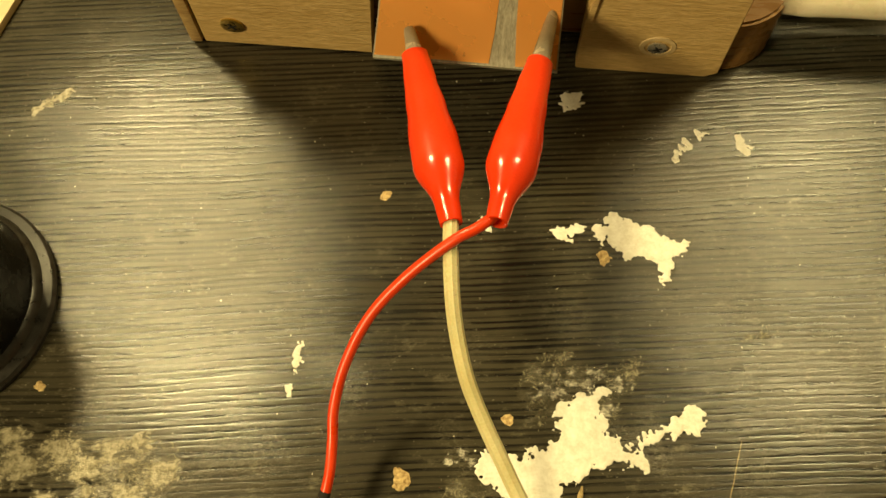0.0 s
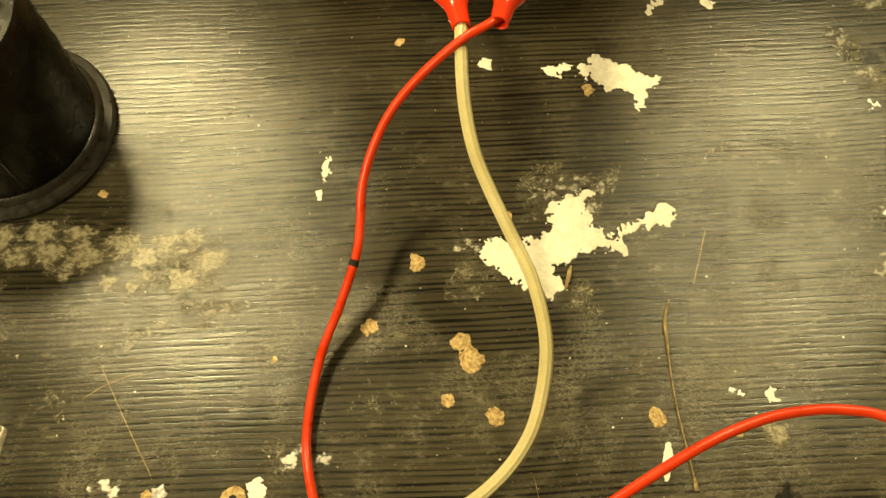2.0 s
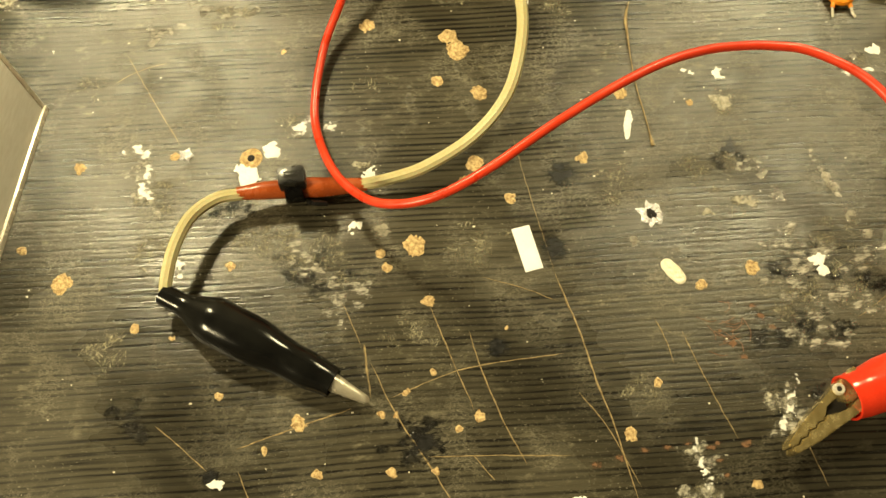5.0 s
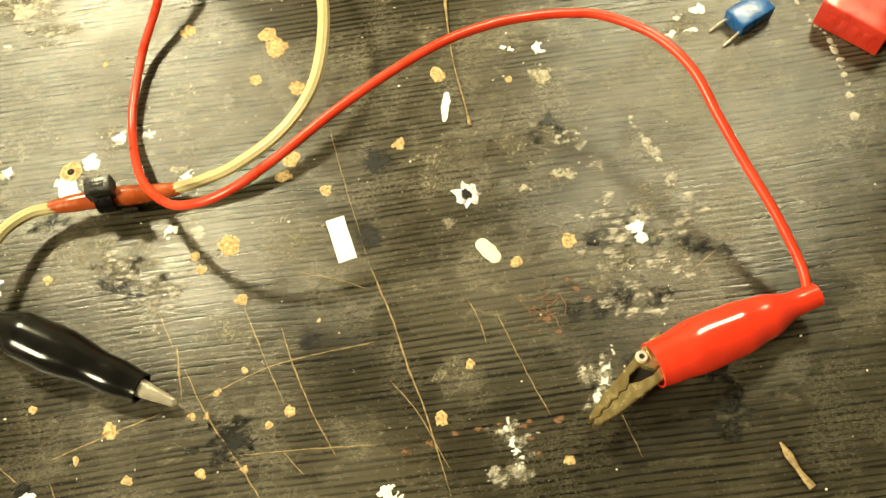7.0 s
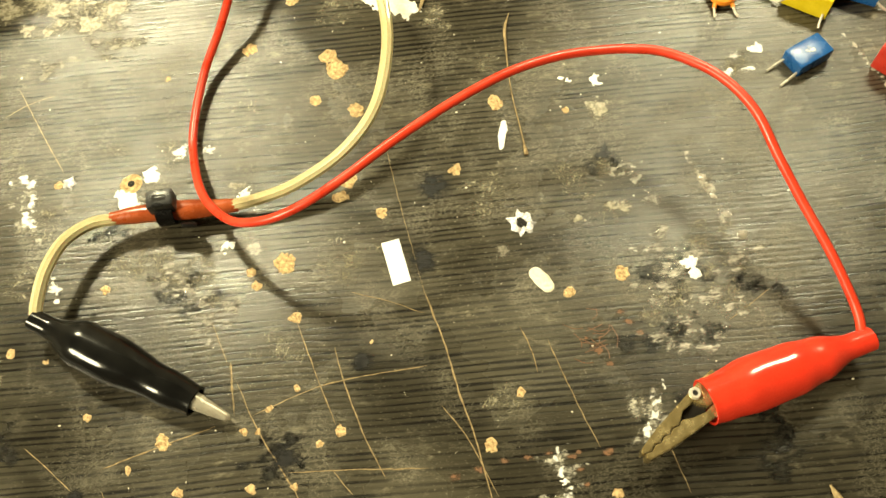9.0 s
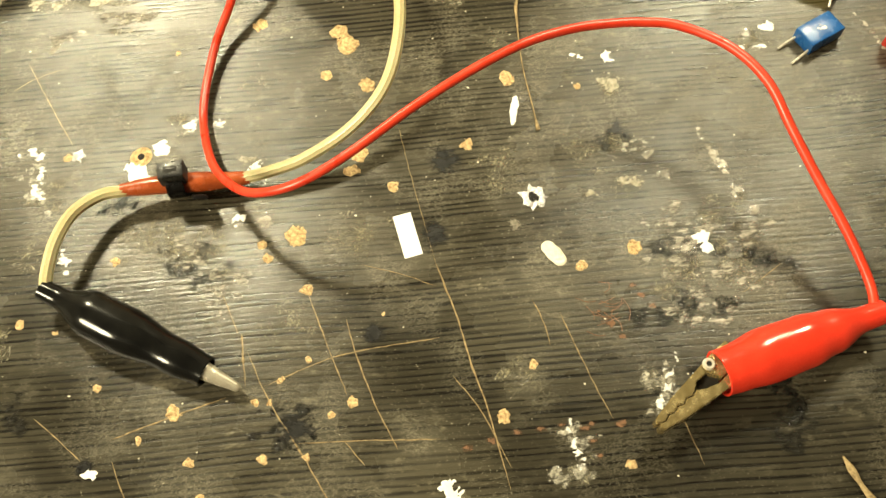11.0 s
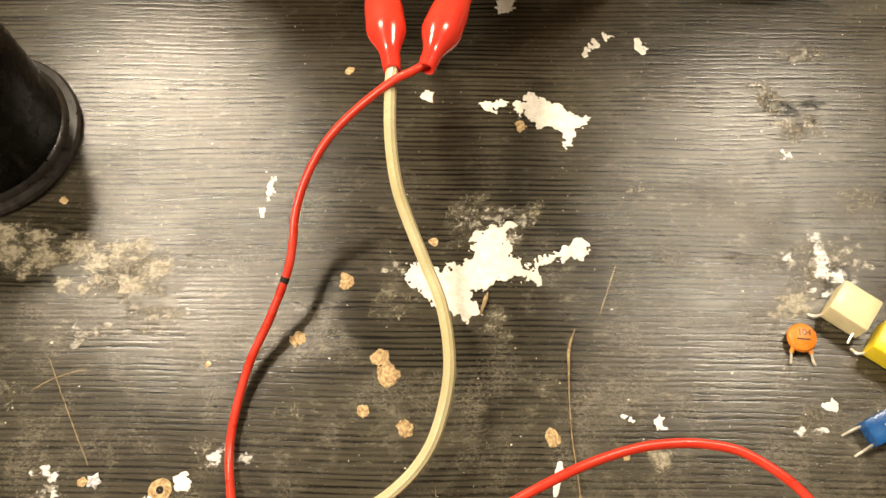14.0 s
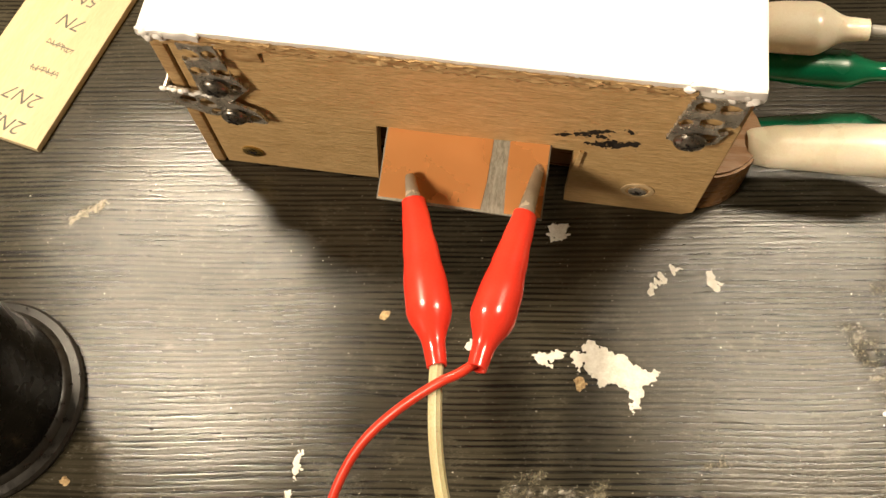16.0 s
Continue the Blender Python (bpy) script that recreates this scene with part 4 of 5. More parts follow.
disc = thing("ceramic_capacitor", (97.4, 7.6, 0), "orange ceramic disc capacitor marked 104 on the desk", "capacitor", "loose capacitors", rz=-4)
part("disc_body", lathe([(0.1, 0.4), (2.2, 0.5), (3.2, 1.0), (3.5, 1.7), (3.2, 2.4), (2.2, 2.9), (0.1, 3.0)], 40), CERAMIC, disc)
part("marking", text_mesh("104", 2.1, "marking"), INK, disc, "printed 104", False, m=pose(0.0002, 0.0009, 0.00302))
part("marking_bar", boxed(-1.5, 1.5, -0.85, -0.5, 2.98, 3.05, 0), INK, disc, smooth=False)
for sx, drift in ((-2.4, -0.1), (2.2, 1.0)):
    part("coated_leg", tube([(sx * 0.8, -2.0, 1.4), (sx, -3.6, 1.1)], 0.55, 10, step=3), CERAMIC, disc)
    leg(disc, [(sx, -3.4, 1.1), (sx + drift * 0.4, -5.0, 0.7), (sx + drift, -6.0, 0.4)])


def box_capacitor(label, x, y, rz, w, d, h, mat, legs_at, printed=True):
    ob = thing("film_capacitor", (x, y, 0), label, "capacitor", "loose capacitors", rz=rz)
    part("case", worn(boxed(-w / 2, w / 2, -d / 2, d / 2, 0.3, h, 0.4), 2, 0.08, x), mat, ob)
    if printed:
        bm = splash([(-0.6, 0.2, 0.9), (0.8, -0.3, 0.9), (0.2, 0.7, 0.6)], x, 0.02, 0.8, 0.2, lift=0.02)
        part("print", bm, MARK_PALE, ob, "worn pale print", m=pose(0, 0, (h + 0.02) * MM))
    for pts in legs_at:
        leg(ob, pts)
    return ob


box_capacitor("cream box film capacitor lying on white residue", 109.0, 14.0, -36, 9.6, 8.4, 7.0, CAP_CREAM, [[(-4.2, -3.8, 2), (-5.4, -5, 1.2), (-7, -5.4, 0.5)], [(3.4, -3.9, 2), (3.6, -5.2, 1), (3.8, -6.2, 0.4)]], False)
box_capacitor("bright yellow box film capacitor with bent legs", 118.0, 4.4, -35, 11.2, 8.4, 7.0, CAP_YELLOW, [[(-5.0, -3.9, 2), (-6.4, -4.8, 1.2), (-8, -4.4, 0.5)], [(4.6, -3.9, 2), (4.8, -5.6, 1), (5.2, -7, 0.4)]], False)
box_capacitor("small blue film capacitor with two straight legs", 112.9, -12.8, 26, 9.6, 6.0, 4.2, CAP_BLUE, [[(-4.6, 2.2, 1.5), (-7, 2.3, 1.0), (-9.4, 2.2, 0.5)], [(-4.6, -2.3, 1.5), (-7, -2.6, 1.0), (-9.4, -2.8, 0.5)]])
box_capacitor("second blue film capacitor near the yellow one", 129.6, 5.5, 62, 6.5, 11.0, 6.0, CAP_BLUE, [[(-3, -5.4, 2), (-3.2, -7, 1), (-3.2, -8.4, 0.4)]], True)
relay = thing("red_component", (138.5, -16.5, 0), "red plastic component block with embossed marks", "electronic component", rz=-45)
part("case", worn(boxed(-8, 8, -8, 8, 0.2, 8.2, 0.5), 3, 0.06, 2.0), CAP_RED, relay)
for k in range(4):
    part("embossed_mark", boxed(-5 + k * 2.8, -3.2 + k * 2.8, -8.12, -7.9, 2.6, 5.6, 0.1), CAP_RED, relay)

label = thing("white_label", (12.9, -54.6, 0.05), "small blank white rectangular label stuck to the desk", "label", rz=11.5)
part("paper", boxed(-2.05, 2.05, -5.3, 5.3, 0, 0.12, 0.03), LABEL, label)
bit = thing("wire_offcut", (-117.5, 33.5, 0), "short curled offcut of pale tinned wire", "wire")
part("wire", tube([(-4, 1.6, 0.6), (-2.2, -0.4, 0.6), (-1.0, 0.2, 0.8), (0.6, -1.2, 0.6), (2.2, -2.6, 0.5)], 0.3, 8), STEEL, bit)
straw = thing("wood_sliver", (95.8, -114.6, 0.02), "bent straw-coloured wood sliver", "splinter")
bm = tube([(-1.6, 4.5, 0.5), (-0.6, 1.5, 0.7), (0.6, -1.6, 0.6), (2.2, -4.6, 0.4)], profile([(0, 0.25), (0.3, 0.8), (0.6, 0.5), (1, 0.8)]), 8, 0.4)
part("sliver", bm, SCRATCH, straw)
straw = thing("wood_sliver", (23.6, 15.8, 0.02), "short tan wood splinter beside the paint", "splinter")
part("sliver", tube([(0.9, 2.8, 0.45), (0.2, 0.4, 0.5), (-0.9, -2.8, 0.35)], profile([(0, 0.2), (0.4, 0.55), (1, 0.3)]), 8, 0.5), SCRATCH, straw)
hair = thing("plant_fibre", (44, 0, 0), "long thin tan fibre lying on the desk", "fibre")
part("fibre", tube([(0.9, 9.6, 0.4), (-0.6, 5, 0.4), (-0.9, 0.2, 0.5), (-1.1, -7, 0.4), (-0.9, -15, 0.4), (0.0, -24, 0.4), (0.6, -31, 0.4)], profile([(0, 0.12), (0.2, 0.42), (0.3, 0.3), (0.5, 0.14), (0.9, 0.16), (1, 0.5)]), 8, 0.6), SCRATCH, hair)

# ---- paint, chips, scratches and residue on the desk ----
MAIN = [(8.4, 23.1, 2.6), (12.4, 20.1, 3.4), (16.4, 17.4, 3.4), (18.3, 22.6, 3.0), (22.7, 23.7, 3.4), (26.0, 28.6, 3.3), (27.0, 34.0, 2.2), (29.4, 36.2, 1.4), (23.4, 31.3, 2.5), (20.7, 14.7, 1.8),
        (19.6, 12.4, 1.0), (28.5, 25.1, 2.7), (32.0, 24.9, 1.7), (34.7, 23.4, 1.4), (36.6, 21.6, 0.9), (39.9, 27.5, 1.1), (37.6, 25.9, 0.9), (41.7, 28.2, 0.9), (43.3, 29.0, 1.0), (45.0, 29.6, 1.1), (38.7, 26.7, 1.0), (46.8, 30.2, 2.1)]
SECOND = [(41.6, 68.6, 2.2), (45.4, 65.4, 1.9), (38.4, 69.6, 2.3), (37.4, 70.0, 2.2), (36.3, 73.3, 1.1), (41.0, 67.7, 2.2), (44.6, 66.1, 2.1), (48.4, 66.2, 1.3), (50.7, 66.8, 0.7), (45.9, 61.9, 1.2), (45.6, 59.2, 0.7), (45.5, 57.5, 0.45), (38.9, 65.7, 1.3)]
BITS = [[(33.5, 71.1, 1.0), (33.1, 69.2, 0.9)], [(25.1, 70.8, 1.2), (26.7, 70.6, 1.1), (28.7, 71.4, 0.7)], [(50.9, 87.3, 0.9), (52.4, 89.1, 0.7), (54.4, 90.5, 0.9), (56.9, 92.7, 0.7)],
        [(65.3, 90.6, 1.1), (66.5, 88.7, 1.0)], [(9.0, 73.4, 1.3)], [(29.5, 102.5, 1.7), (31.6, 103.5, 1.2)], [(-29.5, 48.4, 0.5), (-29.9, 46.5, 0.8), (-30.2, 44.5, 0.7), (-30.6, 43.0, 0.5)],
        [(-31.4, 40.2, 0.6), (-31.8, 39.2, 0.4)]]
BITS_FRONT = [[(-43.6, -26.4, 1.8)], [(-49.3, -31.1, 1.5), (-48.2, -33.4, 2.3), (-48.9, -35.4, 1.5)], [(-20.9, -34.1, 1.3), (-22.4, -35.3, 0.9)], 
              [(17.8, -109.3, 1.6), (18.2, -111.9, 1.4)], [(-54.3, -101.0, 1.1)], [(76.4, -61.2, 1.3), (77.2, -63.4, 1.1)], [(43.1, -105.3, 1.0)], [(63.3, -12.4, 1.0)], [(-25.1, -46.9, 1.2)], [(102.5, -8.4, 1.0)],
              [(100.9, 56.6, 1.0)], [(109.3, 23.5, 0.8)]]
CAP_SIDE = [(97.8, 28.6, 2.0), (104.7, 33.9, 2.3), (105.4, 29.4, 2.8), (105.4, 24.9, 3.2), (102.7, 20.6, 2.2), (109.3, 23.5, 2.8), (112.5, 22.1, 2.2), (105.9, 19.2, 2.2)]
world_part("paint_splash", splash([(x, y, r * 1.27) for x, y, r in MAIN], 1.0, 0.16, 1.0, 0.22, warp=1.7), PAINT, desk, "large cream-white paint splash, cracked at the edge")
world_part("paint_splash", splash([(x, y, r * 1.42) for x, y, r in SECOND], 2.0, 0.14, 1.0, 0.2, warp=1.2), PAINT, desk, "pointed cream-white paint splash")
for k, b in enumerate(BITS):
    world_part("paint_fleck", splash([(x, y, r * 1.3) for x, y, r in b], 3.0 + k, 0.1, 1.1, 0.16, warp=1.3), PAINT, desk)
for k, b in enumerate(BITS_FRONT):
    world_part("paint_fleck", splash([(x, y, r * 1.12) for x, y, r in b], 23.0 + k, 0.12, 1.2, 0.16, warp=1.4), PAINT_WHITE, desk)
world_part("paint_spill", splash(CAP_SIDE, 41.0, 0.1, 2.0, 0.3), PAINT_BROKEN, desk, "broken white paint spill under the capacitors")
world_part("paint_drop", splash([(43.2, -60.4, 1.5), (44.3, -62, 1.75), (45.4, -63.6, 1.45)], 44.0, 0.3, 0.12, 0.2), PAINT_SMOOTH, desk, "smooth oval drop of cream paint")
spikes = random.Random(4)


def solder_star(x, y, size, points, label):
    """A crumpled silvery splash: ragged rays round a raised, torn rim."""
    bm, rings = bmesh.new(), []
    for ring, (reach, z) in enumerate(((1.0, 0.03), (0.72, 0.35), (0.5, 0.55), (0.3, 0.2), (0.08, 0.12))):
        row = []
        for k in range(points * 4):
            spike = 1.0 if k % 4 == 0 else (0.62 if k % 4 == 2 else 0.74)
            r = size * reach * ((spike if ring == 0 else 0.9) * spikes.uniform(0.84, 1.16))
            a = 6.2832 * k / (points * 4) + spikes.uniform(-0.05, 0.05)
            row.append(bm.verts.new((r * math.cos(a) * MM, r * math.sin(a) * MM, z * spikes.uniform(0.6, 1.5) * MM)))
        rings.append(row)
    for a, b in zip(rings, rings[1:]):
        for k in range(len(a)):
            bm.faces.new((a[k], a[(k + 1) % len(a)], b[(k + 1) % len(a)], b[k]))
    bm.faces.new(rings[-1])
    return part("solder_splash", bm, FOIL, desk, label, False, m=pose(x * MM, y * MM, 0.00002))


solder_star(41.6, -48.2, 3.5, 7, "star-shaped silvery solder splash")
solder_star(-63.0, -26.6, 1.9, 5, "small silvery solder splash")
world_part("burnt_core", splash([(41.3, -47.9, 0.75), (42.2, -48.6, 0.5), (40.7, -49.0, 0.3)], 47.0, 0.08, 1.3, 0.16, lift=0.5), DARK, desk, "dark core of the solder splash")
world_part("glue_spot", splash([(36.7, -54.2, 2.0)], 46.0, 0.2, 0.2, 0.25), GLUE, desk, "round clear glue spot")
for k, c in enumerate(CHIPS + CHIPS_FRONT):
    world_part("chip", splash([c], 60.0 + k * 1.7, 0.16, 0.6 if c[2] < 1.2 else 1.1, 0.18, lift=0.02, warp=0.5), CHIP, desk)
world_part("chip", splash(TWIN, 59.0, 0.2, 1.1, 0.22), CHIP, desk, "large double chip down to the chipboard")
world_part("chip", splash([RING], 58.0, 0.15, 0.7, 0.25), CHIP, desk, "drilled chip with a dark hole")
hole = lathe([(0.1, 0.24), (0.7, 0.25), (0.95, 0.1)], 16, cap=False)
part("hole", hole, DARK, desk, "dark drilled hole", m=Matrix.Translation((RING[0] * MM, RING[1] * MM, 0)))

SMEARS = [(-94.2, 28.9, 9), (-61.1, 23.0, 9), (-108.9, 21.4, 6), (-87.8, -5.4, 6), (-55.0, 13.0, 7.0), (-70.7, -35.7, 6.4), (-20.6, -9.5, 5.0), (34.5, -38.0, 7.6), (3.0, -53.3, 7.5), (54.9, -37.7, 7),
          (-44.9, -49.8, 7.4), (61.8, -20.1, 3.7), (-37.9, -22.3, 6), (-39.2, -51.6, 8.7), (-31.6, -54.9, 6.2), (-13.2, -71.9, 6), (63.0, -92.5, 4.4),
          (31.1, -87.6, 4.5), (43.2, -108.5, 3.7), (79.6, -56.9, 8), (72, -70, 7), (84, -68, 6), (-36, -54, 7), (61.9, -47.1, 4.2), (95.6, -13.3, 5.1), (-80, -72, 7), (-72, -50, 6)]
SMEARS_BACK = [(29.7, 33.6, 9.0), (18.0, 35.1, 7.0), (1.0, 18.1, 7), (26.7, 12.7, 6.0), (103.4, 24.9, 10), (109.8, 88.6, 6), (97.4, 74.3, 6), (103.4, 64.1, 6), (118.8, 43.2, 7.0), (-63.7, 23.3, 8.3), (36.9, -4.9, 4.5),
               (21.1, 40.6, 5), (36.5, 39.9, 5), (63, 46, 3)]
FLECK = [(-88.3 + 0.9 * k, 109.1 + 0.62 * k, 1.15) for k in range(-4, 5)]
scatter = random.Random(21)


def loose_patch(x, y, r, n=7):
    """An uneven patch: small blobs strewn about a middle."""
    out = [(x, y, r * 0.45)]
    for _ in range(n):
        a, d = scatter.uniform(0, 6.283), r * scatter.uniform(0.3, 0.95)
        out.append((x + 1.2 * d * math.cos(a), y + 0.9 * d * math.sin(a), r * scatter.uniform(0.14, 0.42)))
    return out


for k, s in enumerate(SMEARS + SMEARS_BACK):
    world_part("residue", splash(loose_patch(*s), 130.0 + k * 2.3, 0.03, 1.9, 0.5, stretch=1.15, lift=0.012), RESIDUE, desk, kind="stuff")
for k, s in enumerate(([(-76, 29, 5), (-70, 25.5, 4.5), (-66, 29, 4), (-62, 26, 3)], [(-84, 26.5, 5), (-92, 28, 4.5), (-100, 27.5, 4), (-88, 23, 3)], [(-73.5, 18.5, 2.2), (-70, 21, 2), (-78, 20, 2.5)], [(-108, 20.5, 3.2), (-112, 19, 2.5)], [(-95, 33, 4), (-86, 32, 3.5), (-104, 32, 4)], [(-62, 20, 4), (-56, 24, 4), (-60, 30, 3)], [(98, 17, 4.5), (94, 14, 3)], FLECK)):
    world_part("residue", splash(s, 230.0 + k, 0.08, 2.6, 0.4, stretch=1.25, lift=0.02), RESIDUE_TAN, desk, "tan crusted residue", kind="stuff")
for k, s in enumerate(((62, -92, 4), (-70, -38, 5), (-74, -30, 4), (102, 66, 6), (98, 76, 5), (110, 88, 5), (104, 27, 8), (112, 30, 6), (28, 36, 6),
                       (20, 38, 5), (4, 24, 4), (34, 38, 4), (43, -109, 4), (43, -101, 4), (-62, 20, 7), (-54, 12, 6), (66, -36, 4))):
    world_part("residue", splash(loose_patch(*s, 10), 430.0 + k * 1.9, 0.03, 2.4, 0.45, stretch=1.25, lift=0.018), RESIDUE_BRIGHT, desk, kind="stuff")
for k, s in enumerate(((72, -62, 9), (70, -76, 10), (86, -66, 8), (80, -88, 9), (68, -95, 7), (-36, -58, 8), (-52, -40, 6), (-72, -88, 7), (60, -36, 6), (-14, -94, 7), (110, 24, 8), (104, 70, 7), (88, -100, 8))):
    world_part("black_film", splash(loose_patch(*s, 9), 330.0 + k * 2.1, 0.03, 2.2, 0.5, lift=0.008), BLACK_FILM, desk, kind="stuff")
for k, s in enumerate(((22.6, -36.8, 5.0), (18.8, -54.7, 4.2), (-63.0, -26.6, 1.6), (-11.9, -95.6, 4.5), (62.2, -32.1, 2.7), (4.3, -76.5, 3.6), (-55.3, -99.5, 2.5))):
    world_part("scorch_mark", splash([s], 250.0 + k, 0.05, 1.2, 0.35, lift=0.02), SCORCH, desk, kind="stuff")
for k, s in enumerate(((-19, -48, 3), (71, -45, 2.6), (84, -44, 2.2), (86, -51, 2.4), (89, -56, 2), (68.5, -40, 2.2), (97, -9, 2))):
    world_part("glue_spot", splash([s], 270.0 + k, 0.12, 1.4, 0.3, lift=0.02), GLUE, desk, kind="stuff")

# clear glue in short trails of drops
drip = random.Random(5)
for trail in ([(80.6, -34.8), (82.1, -39.6), (83.2, -41.8), (84.6, -45.6)], [(124.0, -6.5), (127.6, -15.5), (130.2, -22), (130.8, -29), (129.6, -42)]):
    line = smooth_line([(x, y, 0) for x, y in trail], 5)
    for k, q in enumerate(line):
        if drip.random() < 0.25:
            continue
        r = drip.uniform(0.4, 0.95) * (1.25 if k == 0 else 1)
        world_part("glue_drop", splash([(q.x + drip.uniform(-0.4, 0.4), q.y + drip.uniform(-0.3, 0.3), r)], 600.0 + k, 0.35 * r, 0.7, 0.2, warp=0.6), BEAD if drip.random() < 0.5 else GLUE, desk)
    world_part("residue", splash([(q.x, q.y, 0.9) for q in line], 640.0, 0.02, 1.6, 0.25, lift=0.01), RESIDUE_BRIGHT, desk, "dried glue trail", kind="stuff")


# ---- paint and crust found singly ----
def spill(name, blobs, seed, mat, label="", height=0.1, ragged=1.0, cell=0.2, warp=0.8, stretch=1.0, kind=""):
    world_part(name, splash(blobs, seed, height, ragged, cell, stretch=stretch, warp=warp), mat, desk, label, kind=kind)


spill("paint_fleck", [(40.3 - 0.18 * k, -21.6 - 0.85 * k, 0.55 + 0.25 * math.sin(k * 0.42)) for k in range(9)], 701, PAINT_WHITE, "thin white paint sliver", warp=0.25, ragged=0.35, cell=0.14)
spill("paint_fleck", [(53.2, -48.9, 0.6), (54.3, -48.3, 0.9), (55.6, -49.0, 0.6), (54.2, -47.4, 0.4)], 702, RESIDUE_TAN, "pale triangular flake", warp=0.3, ragged=0.4, cell=0.14)
spill("paint_smear", [(-77.0, -24.9, 1.3), (-74.0, -24.6, 1.9), (-72.0, -26.0, 1.5), (-70.9, -23.6, 0.9)], 703, PAINT_BROKEN, "worn white paint smear", ragged=1.6, warp=1.2)
spill("paint_smear", [(-71.5, -29.2, 1.5), (-71.8, -31.6, 1.9), (-72.6, -34.0, 2.0), (-71.2, -36.2, 1.7), (-73.2, -36.8, 1.0)], 704, PAINT_BROKEN, "worn white paint smear with a dark hole", ragged=1.6, warp=1.2)
spill("hole", [(-70.8, -36.3, 0.55)], 705, DARK, "small dark hole", height=0.12, ragged=0.3, cell=0.12)
spill("paint_smear", [(-25.0, -31.4, 0.8), (-23.0, -31.7, 0.95), (-21.2, -31.5, 0.9), (-19.6, -31.8, 0.7)], 706, RESIDUE_TAN, "pale scraped crust", stretch=1.3)
spill("paint_smear", [(-63.6, -53.4, 1.7), (-64.6, -50.6, 1.4), (-63.2, -56.0, 1.3), (-66.5, -48.2, 0.9)], 707, PAINT_BROKEN, "worn white paint smear", ragged=1.5)
spill("hole", [(-62.6, -54.6, 0.7)], 708, DARK, "small dark hole", height=0.14, ragged=0.4, cell=0.12)
spill("paint_smear", [(-36.4, -21.0, 2.2), (-34.0, -18.8, 1.5), (-29.6, -21.6, 1.8), (-38.0, -22.8, 1.0)], 709, PAINT_BROKEN, "worn white paint smear", ragged=1.8)
spill("crust", [(61.4, -19.6, 2.2), (63.6, -20.4, 2.6), (62.6, -18.4, 1.6)], 710, RESIDUE_TAN, "crusted tan residue", ragged=1.6, height=0.22)
spill("crust", [(62.0, -46.2, 1.8), (64.4, -46.8, 2.2), (63.2, -45.2, 1.3), (66.2, -46.4, 1.0)], 711, RESIDUE_TAN, "crusted tan residue", ragged=1.3)
spill("paint_fleck", [(101.2, -8.3, 0.8), (102.6, -8.0, 0.9)], 712, PAINT_WHITE, ragged=0.8, cell=0.15)
spill("paint_smear", [(95.5, -13.4, 0.9), (97.8, -13.8, 1.0), (100.2, -13.3, 0.8), (93.6, -14.4, 0.6)], 713, PAINT_BROKEN, "scraped white paint", stretch=1.5)
spill("paint_fleck", [(61.9, -12.0, 0.55), (63.2, -12.6, 0.7), (63.8, -13.6, 0.5)], 714, PAINT_WHITE, ragged=0.8, cell=0.15)
spill("paint_fleck", [(55.0, -11.0, 0.45), (56.6, -11.5, 0.6), (57.6, -12.0, 0.4)], 715, PAINT_WHITE, ragged=0.8, cell=0.15)
# patches of dark film with glints put into the colour
for k, q in enumerate(((71, -57, 6), (78, -60, 7), (86, -62, 6), (70, -66, 6), (78, -70, 6), (85, -73, 5), (68, -77, 5), (75, -80, 5), (72, -74, 4), (-34, -56, 5), (-30, -60, 5), (-38, -52, 4), (-28, -66, 4), (-24, -62, 3), (64, -92, 4), (61, -97, 3), (44, -104, 3), (-66, 26, 8), (-58, 18, 7), (-70, 8, 5))):
    spill("glint_film", loose_patch(*q, 10), 720 + k * 1.3, GLINT_FILM, height=0.03, ragged=2.0, cell=0.45, warp=0.0, stretch=1.2, kind="stuff")
for k, q in enumerate(((64.6, -90.6, 1.4), (63.0, -93.6, 1.1), (61.4, -96.6, 0.9), (66.0, -87.6, 1.0), (43.0, -103.2, 1.1), (44.0, -107.6, 1.3), (42.2, -100.2, 0.8))):
    spill("paint_fleck", [q, (q[0] + 0.7, q[1] + 1.3, q[2] * 0.6)], 760 + k, PAINT_BROKEN, ragged=1.3, cell=0.16)

SCRATCHES = [[(12.4, -26.6), (14.8, -41.3), (18.3, -60.6)], [(18.3, -60.6), (20.5, -68.5), (22.4, -75.5), (24.5, -85.9), (26.6, -94.1), (29.6, -110.7)], [(-23.7, -74.1), (-23.4, -78.4), (-22.7, -85.6)], [(-22.4, -78.5), (-17.6, -89.5), (-10.8, -101.2), (-5.4, -111.2)],
             [(-9.4, -66.2), (-5.0, -79.9), (-1.5, -89.6)], [(-1.4, -72.9), (0.7, -81.6), (3.8, -91.2), (8.1, -101.3)], [(38.4, -72.0), (40.0, -77.0), (41.0, -82.5)], [(43.8, -75.5), (47.9, -89.0), (51.5, -98.9)],
             [(-50.2, -94.3), (-39.1, -91.0), (-26.8, -87.6)], [(-11.9, -98.4), (1.4, -98.9), (16.8, -100.0)], [(-18.8, -85.9), (-2.7, -80.7), (18.1, -78.8)], [(2.4, -60.6), (10.7, -63.6), (18.3, -67.1)]]
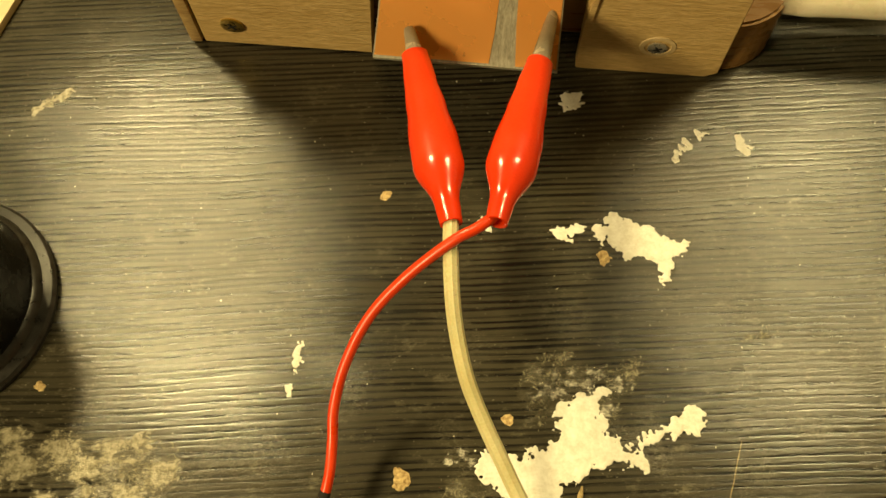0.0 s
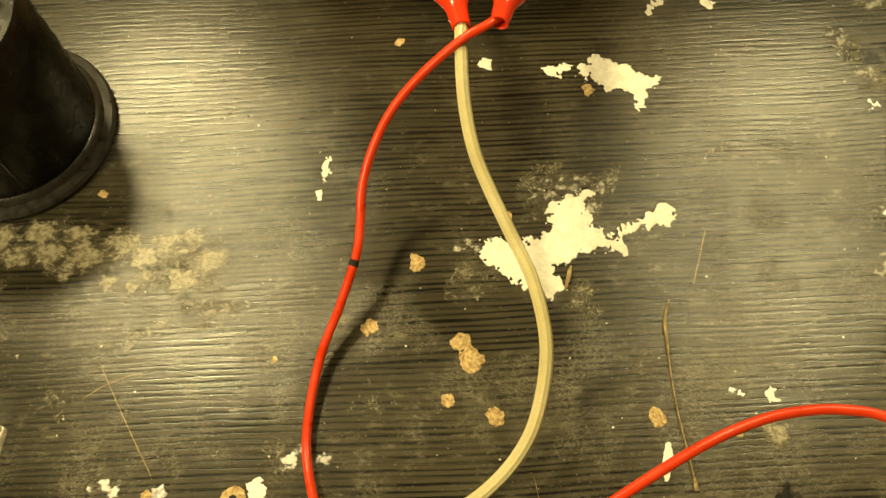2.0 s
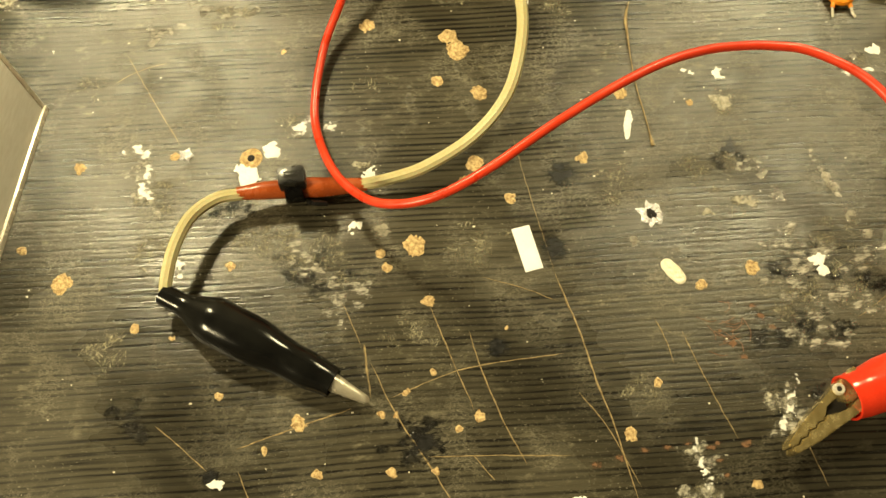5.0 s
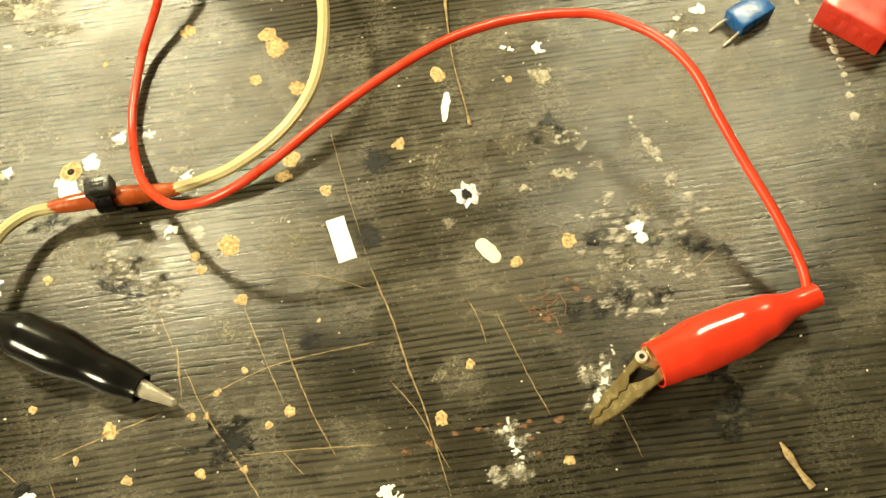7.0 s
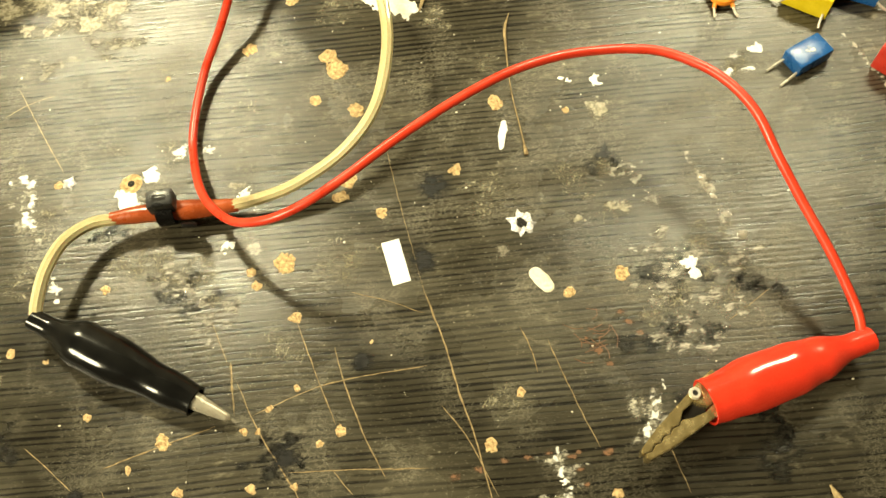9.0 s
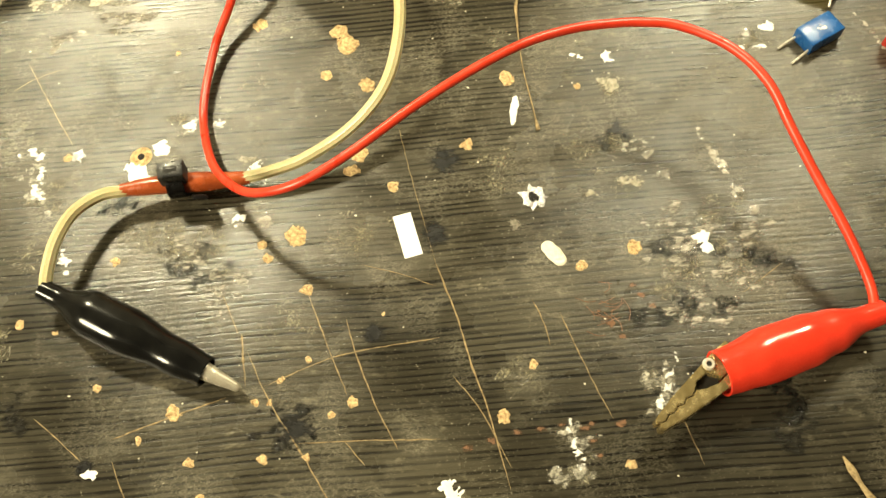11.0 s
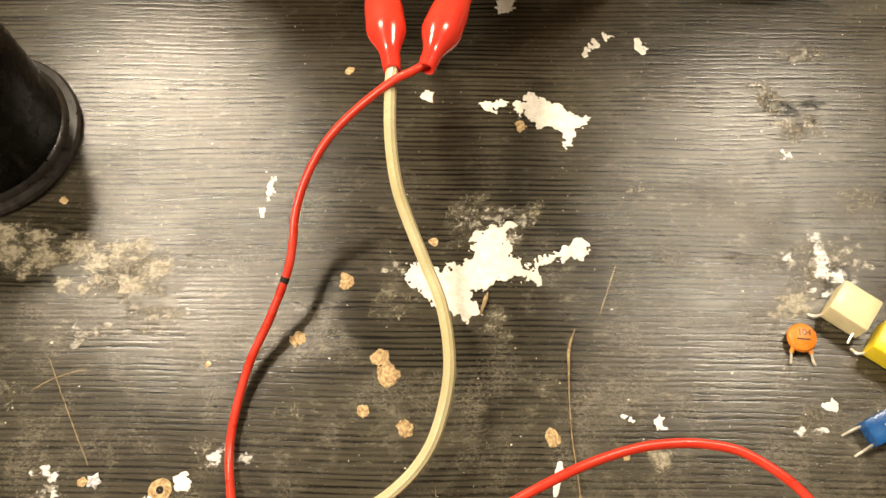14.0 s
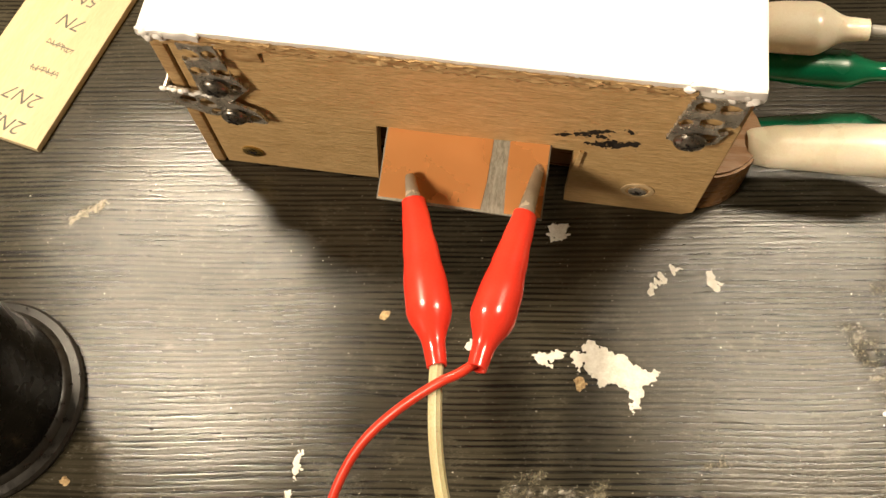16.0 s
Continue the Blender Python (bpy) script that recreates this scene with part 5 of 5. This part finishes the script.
SCRATCHES_MORE = [[(-78.1, 1.5), (-71.6, -10.9), (-64.6, -23.7)], [(-81.1, -6.4), (-75.3, -3.1), (-68.6, -1.1)], [(20.4, -87.3), (25.4, -95.2), (30.4, -107.0)], [(-66.8, -88.5), (-61.7, -92.9), (-56.0, -98.3)], [(-49.8, -98.8), (-46.3, -107.1)], [(65.1, -99.4), (67.7, -109.3)], [(-2.6, -98.5), (1.3, -103.8)],
                  [(55.7, 25.9), (50.8, 12.9)], [(82.0, -75.1), (91.9, -69.0)], [(-29, -62), (-24.5, -74)]]
WIDTHS = (0.09, 0.26, 0.30, 0.18, 0.13, 0.17, 0.14, 0.14, 0.2, 0.16, 0.15, 0.13)
for k, line in enumerate(SCRATCHES + SCRATCHES_MORE):
    w = 0.85 * WIDTHS[k] if k < len(WIDTHS) else 0.11
    bm = tube([(x, y, 0.02) for x, y in line], lambda t, w=w, k=k: w * (0.55 + 0.9 * abs(noise.noise(Vector((t * 9, k * 3.1, 0))))) * min(1, 8 * t + 0.2, 8 - 8 * t + 0.2), 6, 0.25, step=24)
    for v in bm.verts:
        shift = noise.noise_vector(v.co * 420) * 0.16 * MM
        v.co.x, v.co.y = v.co.x + shift.x, v.co.y + shift.y
    world_part("scratch", bm, SCRATCH, desk)
for k, line in enumerate(([(22.1, -102.1), (32.2, -100.1), (41.1, -99.2), (53.0, -99.9)], [(45.6, -100.1), (47.9, -105.7)], [(52, -76), (56, -82)], [(60, -71), (63, -76)])):
    world_part("rust_stain", splash([(x, y, 0.8) for x, y in line] + [((a[0] + b[0]) / 2, (a[1] + b[1]) / 2, 0.8) for a, b in zip(line, line[1:])], 300.0 + k, 0.03, 1.0, 0.25, stretch=1.6), RUST, desk, kind="stuff")
for k in range(16):
    x, y, a = 53.4 + scatter.gauss(0, 2.4), -75.6 + scatter.gauss(0, 3.0), scatter.uniform(-0.5, 3.4)
    n = scatter.uniform(1.2, 3.2)
    bm = tube([(x - n * math.cos(a), y - n * math.sin(a), 0.02), (x + 0.4, y - 0.3, 0.03), (x + n * math.cos(a + 0.3), y + n * math.sin(a + 0.3), 0.02)], 0.07, 5, 0.3, step=5)
    world_part("rust_scratch", bm, RUST_LINE, desk, kind="stuff")
# scattered specks of dust and paint
rng = random.Random(7)
specks = bmesh.new()
for _ in range(420):
    x, y = rng.uniform(-120, 140), rng.uniform(-125, 120)
    r = rng.choice((0.07, 0.08, 0.1, 0.12, 0.15, 0.22)) * (1.1 if y < 10 else 0.75)
    n = rng.randint(5, 7)
    a0, st = rng.uniform(0, 6), rng.uniform(0.6, 1.7)
    ringv = [specks.verts.new(((x + r * st * math.cos(a0 + 6.283 * j / n) * rng.uniform(0.6, 1.1)) * MM, (y + r * math.sin(a0 + 6.283 * j / n) * rng.uniform(0.6, 1.1)) * MM, 0.00003)) for j in range(n)]
    tip_v = specks.verts.new((x * MM, y * MM, 0.00012))
    for a, b in zip(ringv, ringv[1:] + ringv[:1]):
        specks.faces.new((a, b, tip_v))
part("specks", specks, PAINT_SMOOTH, desk, "scattered pale specks", kind="stuff")
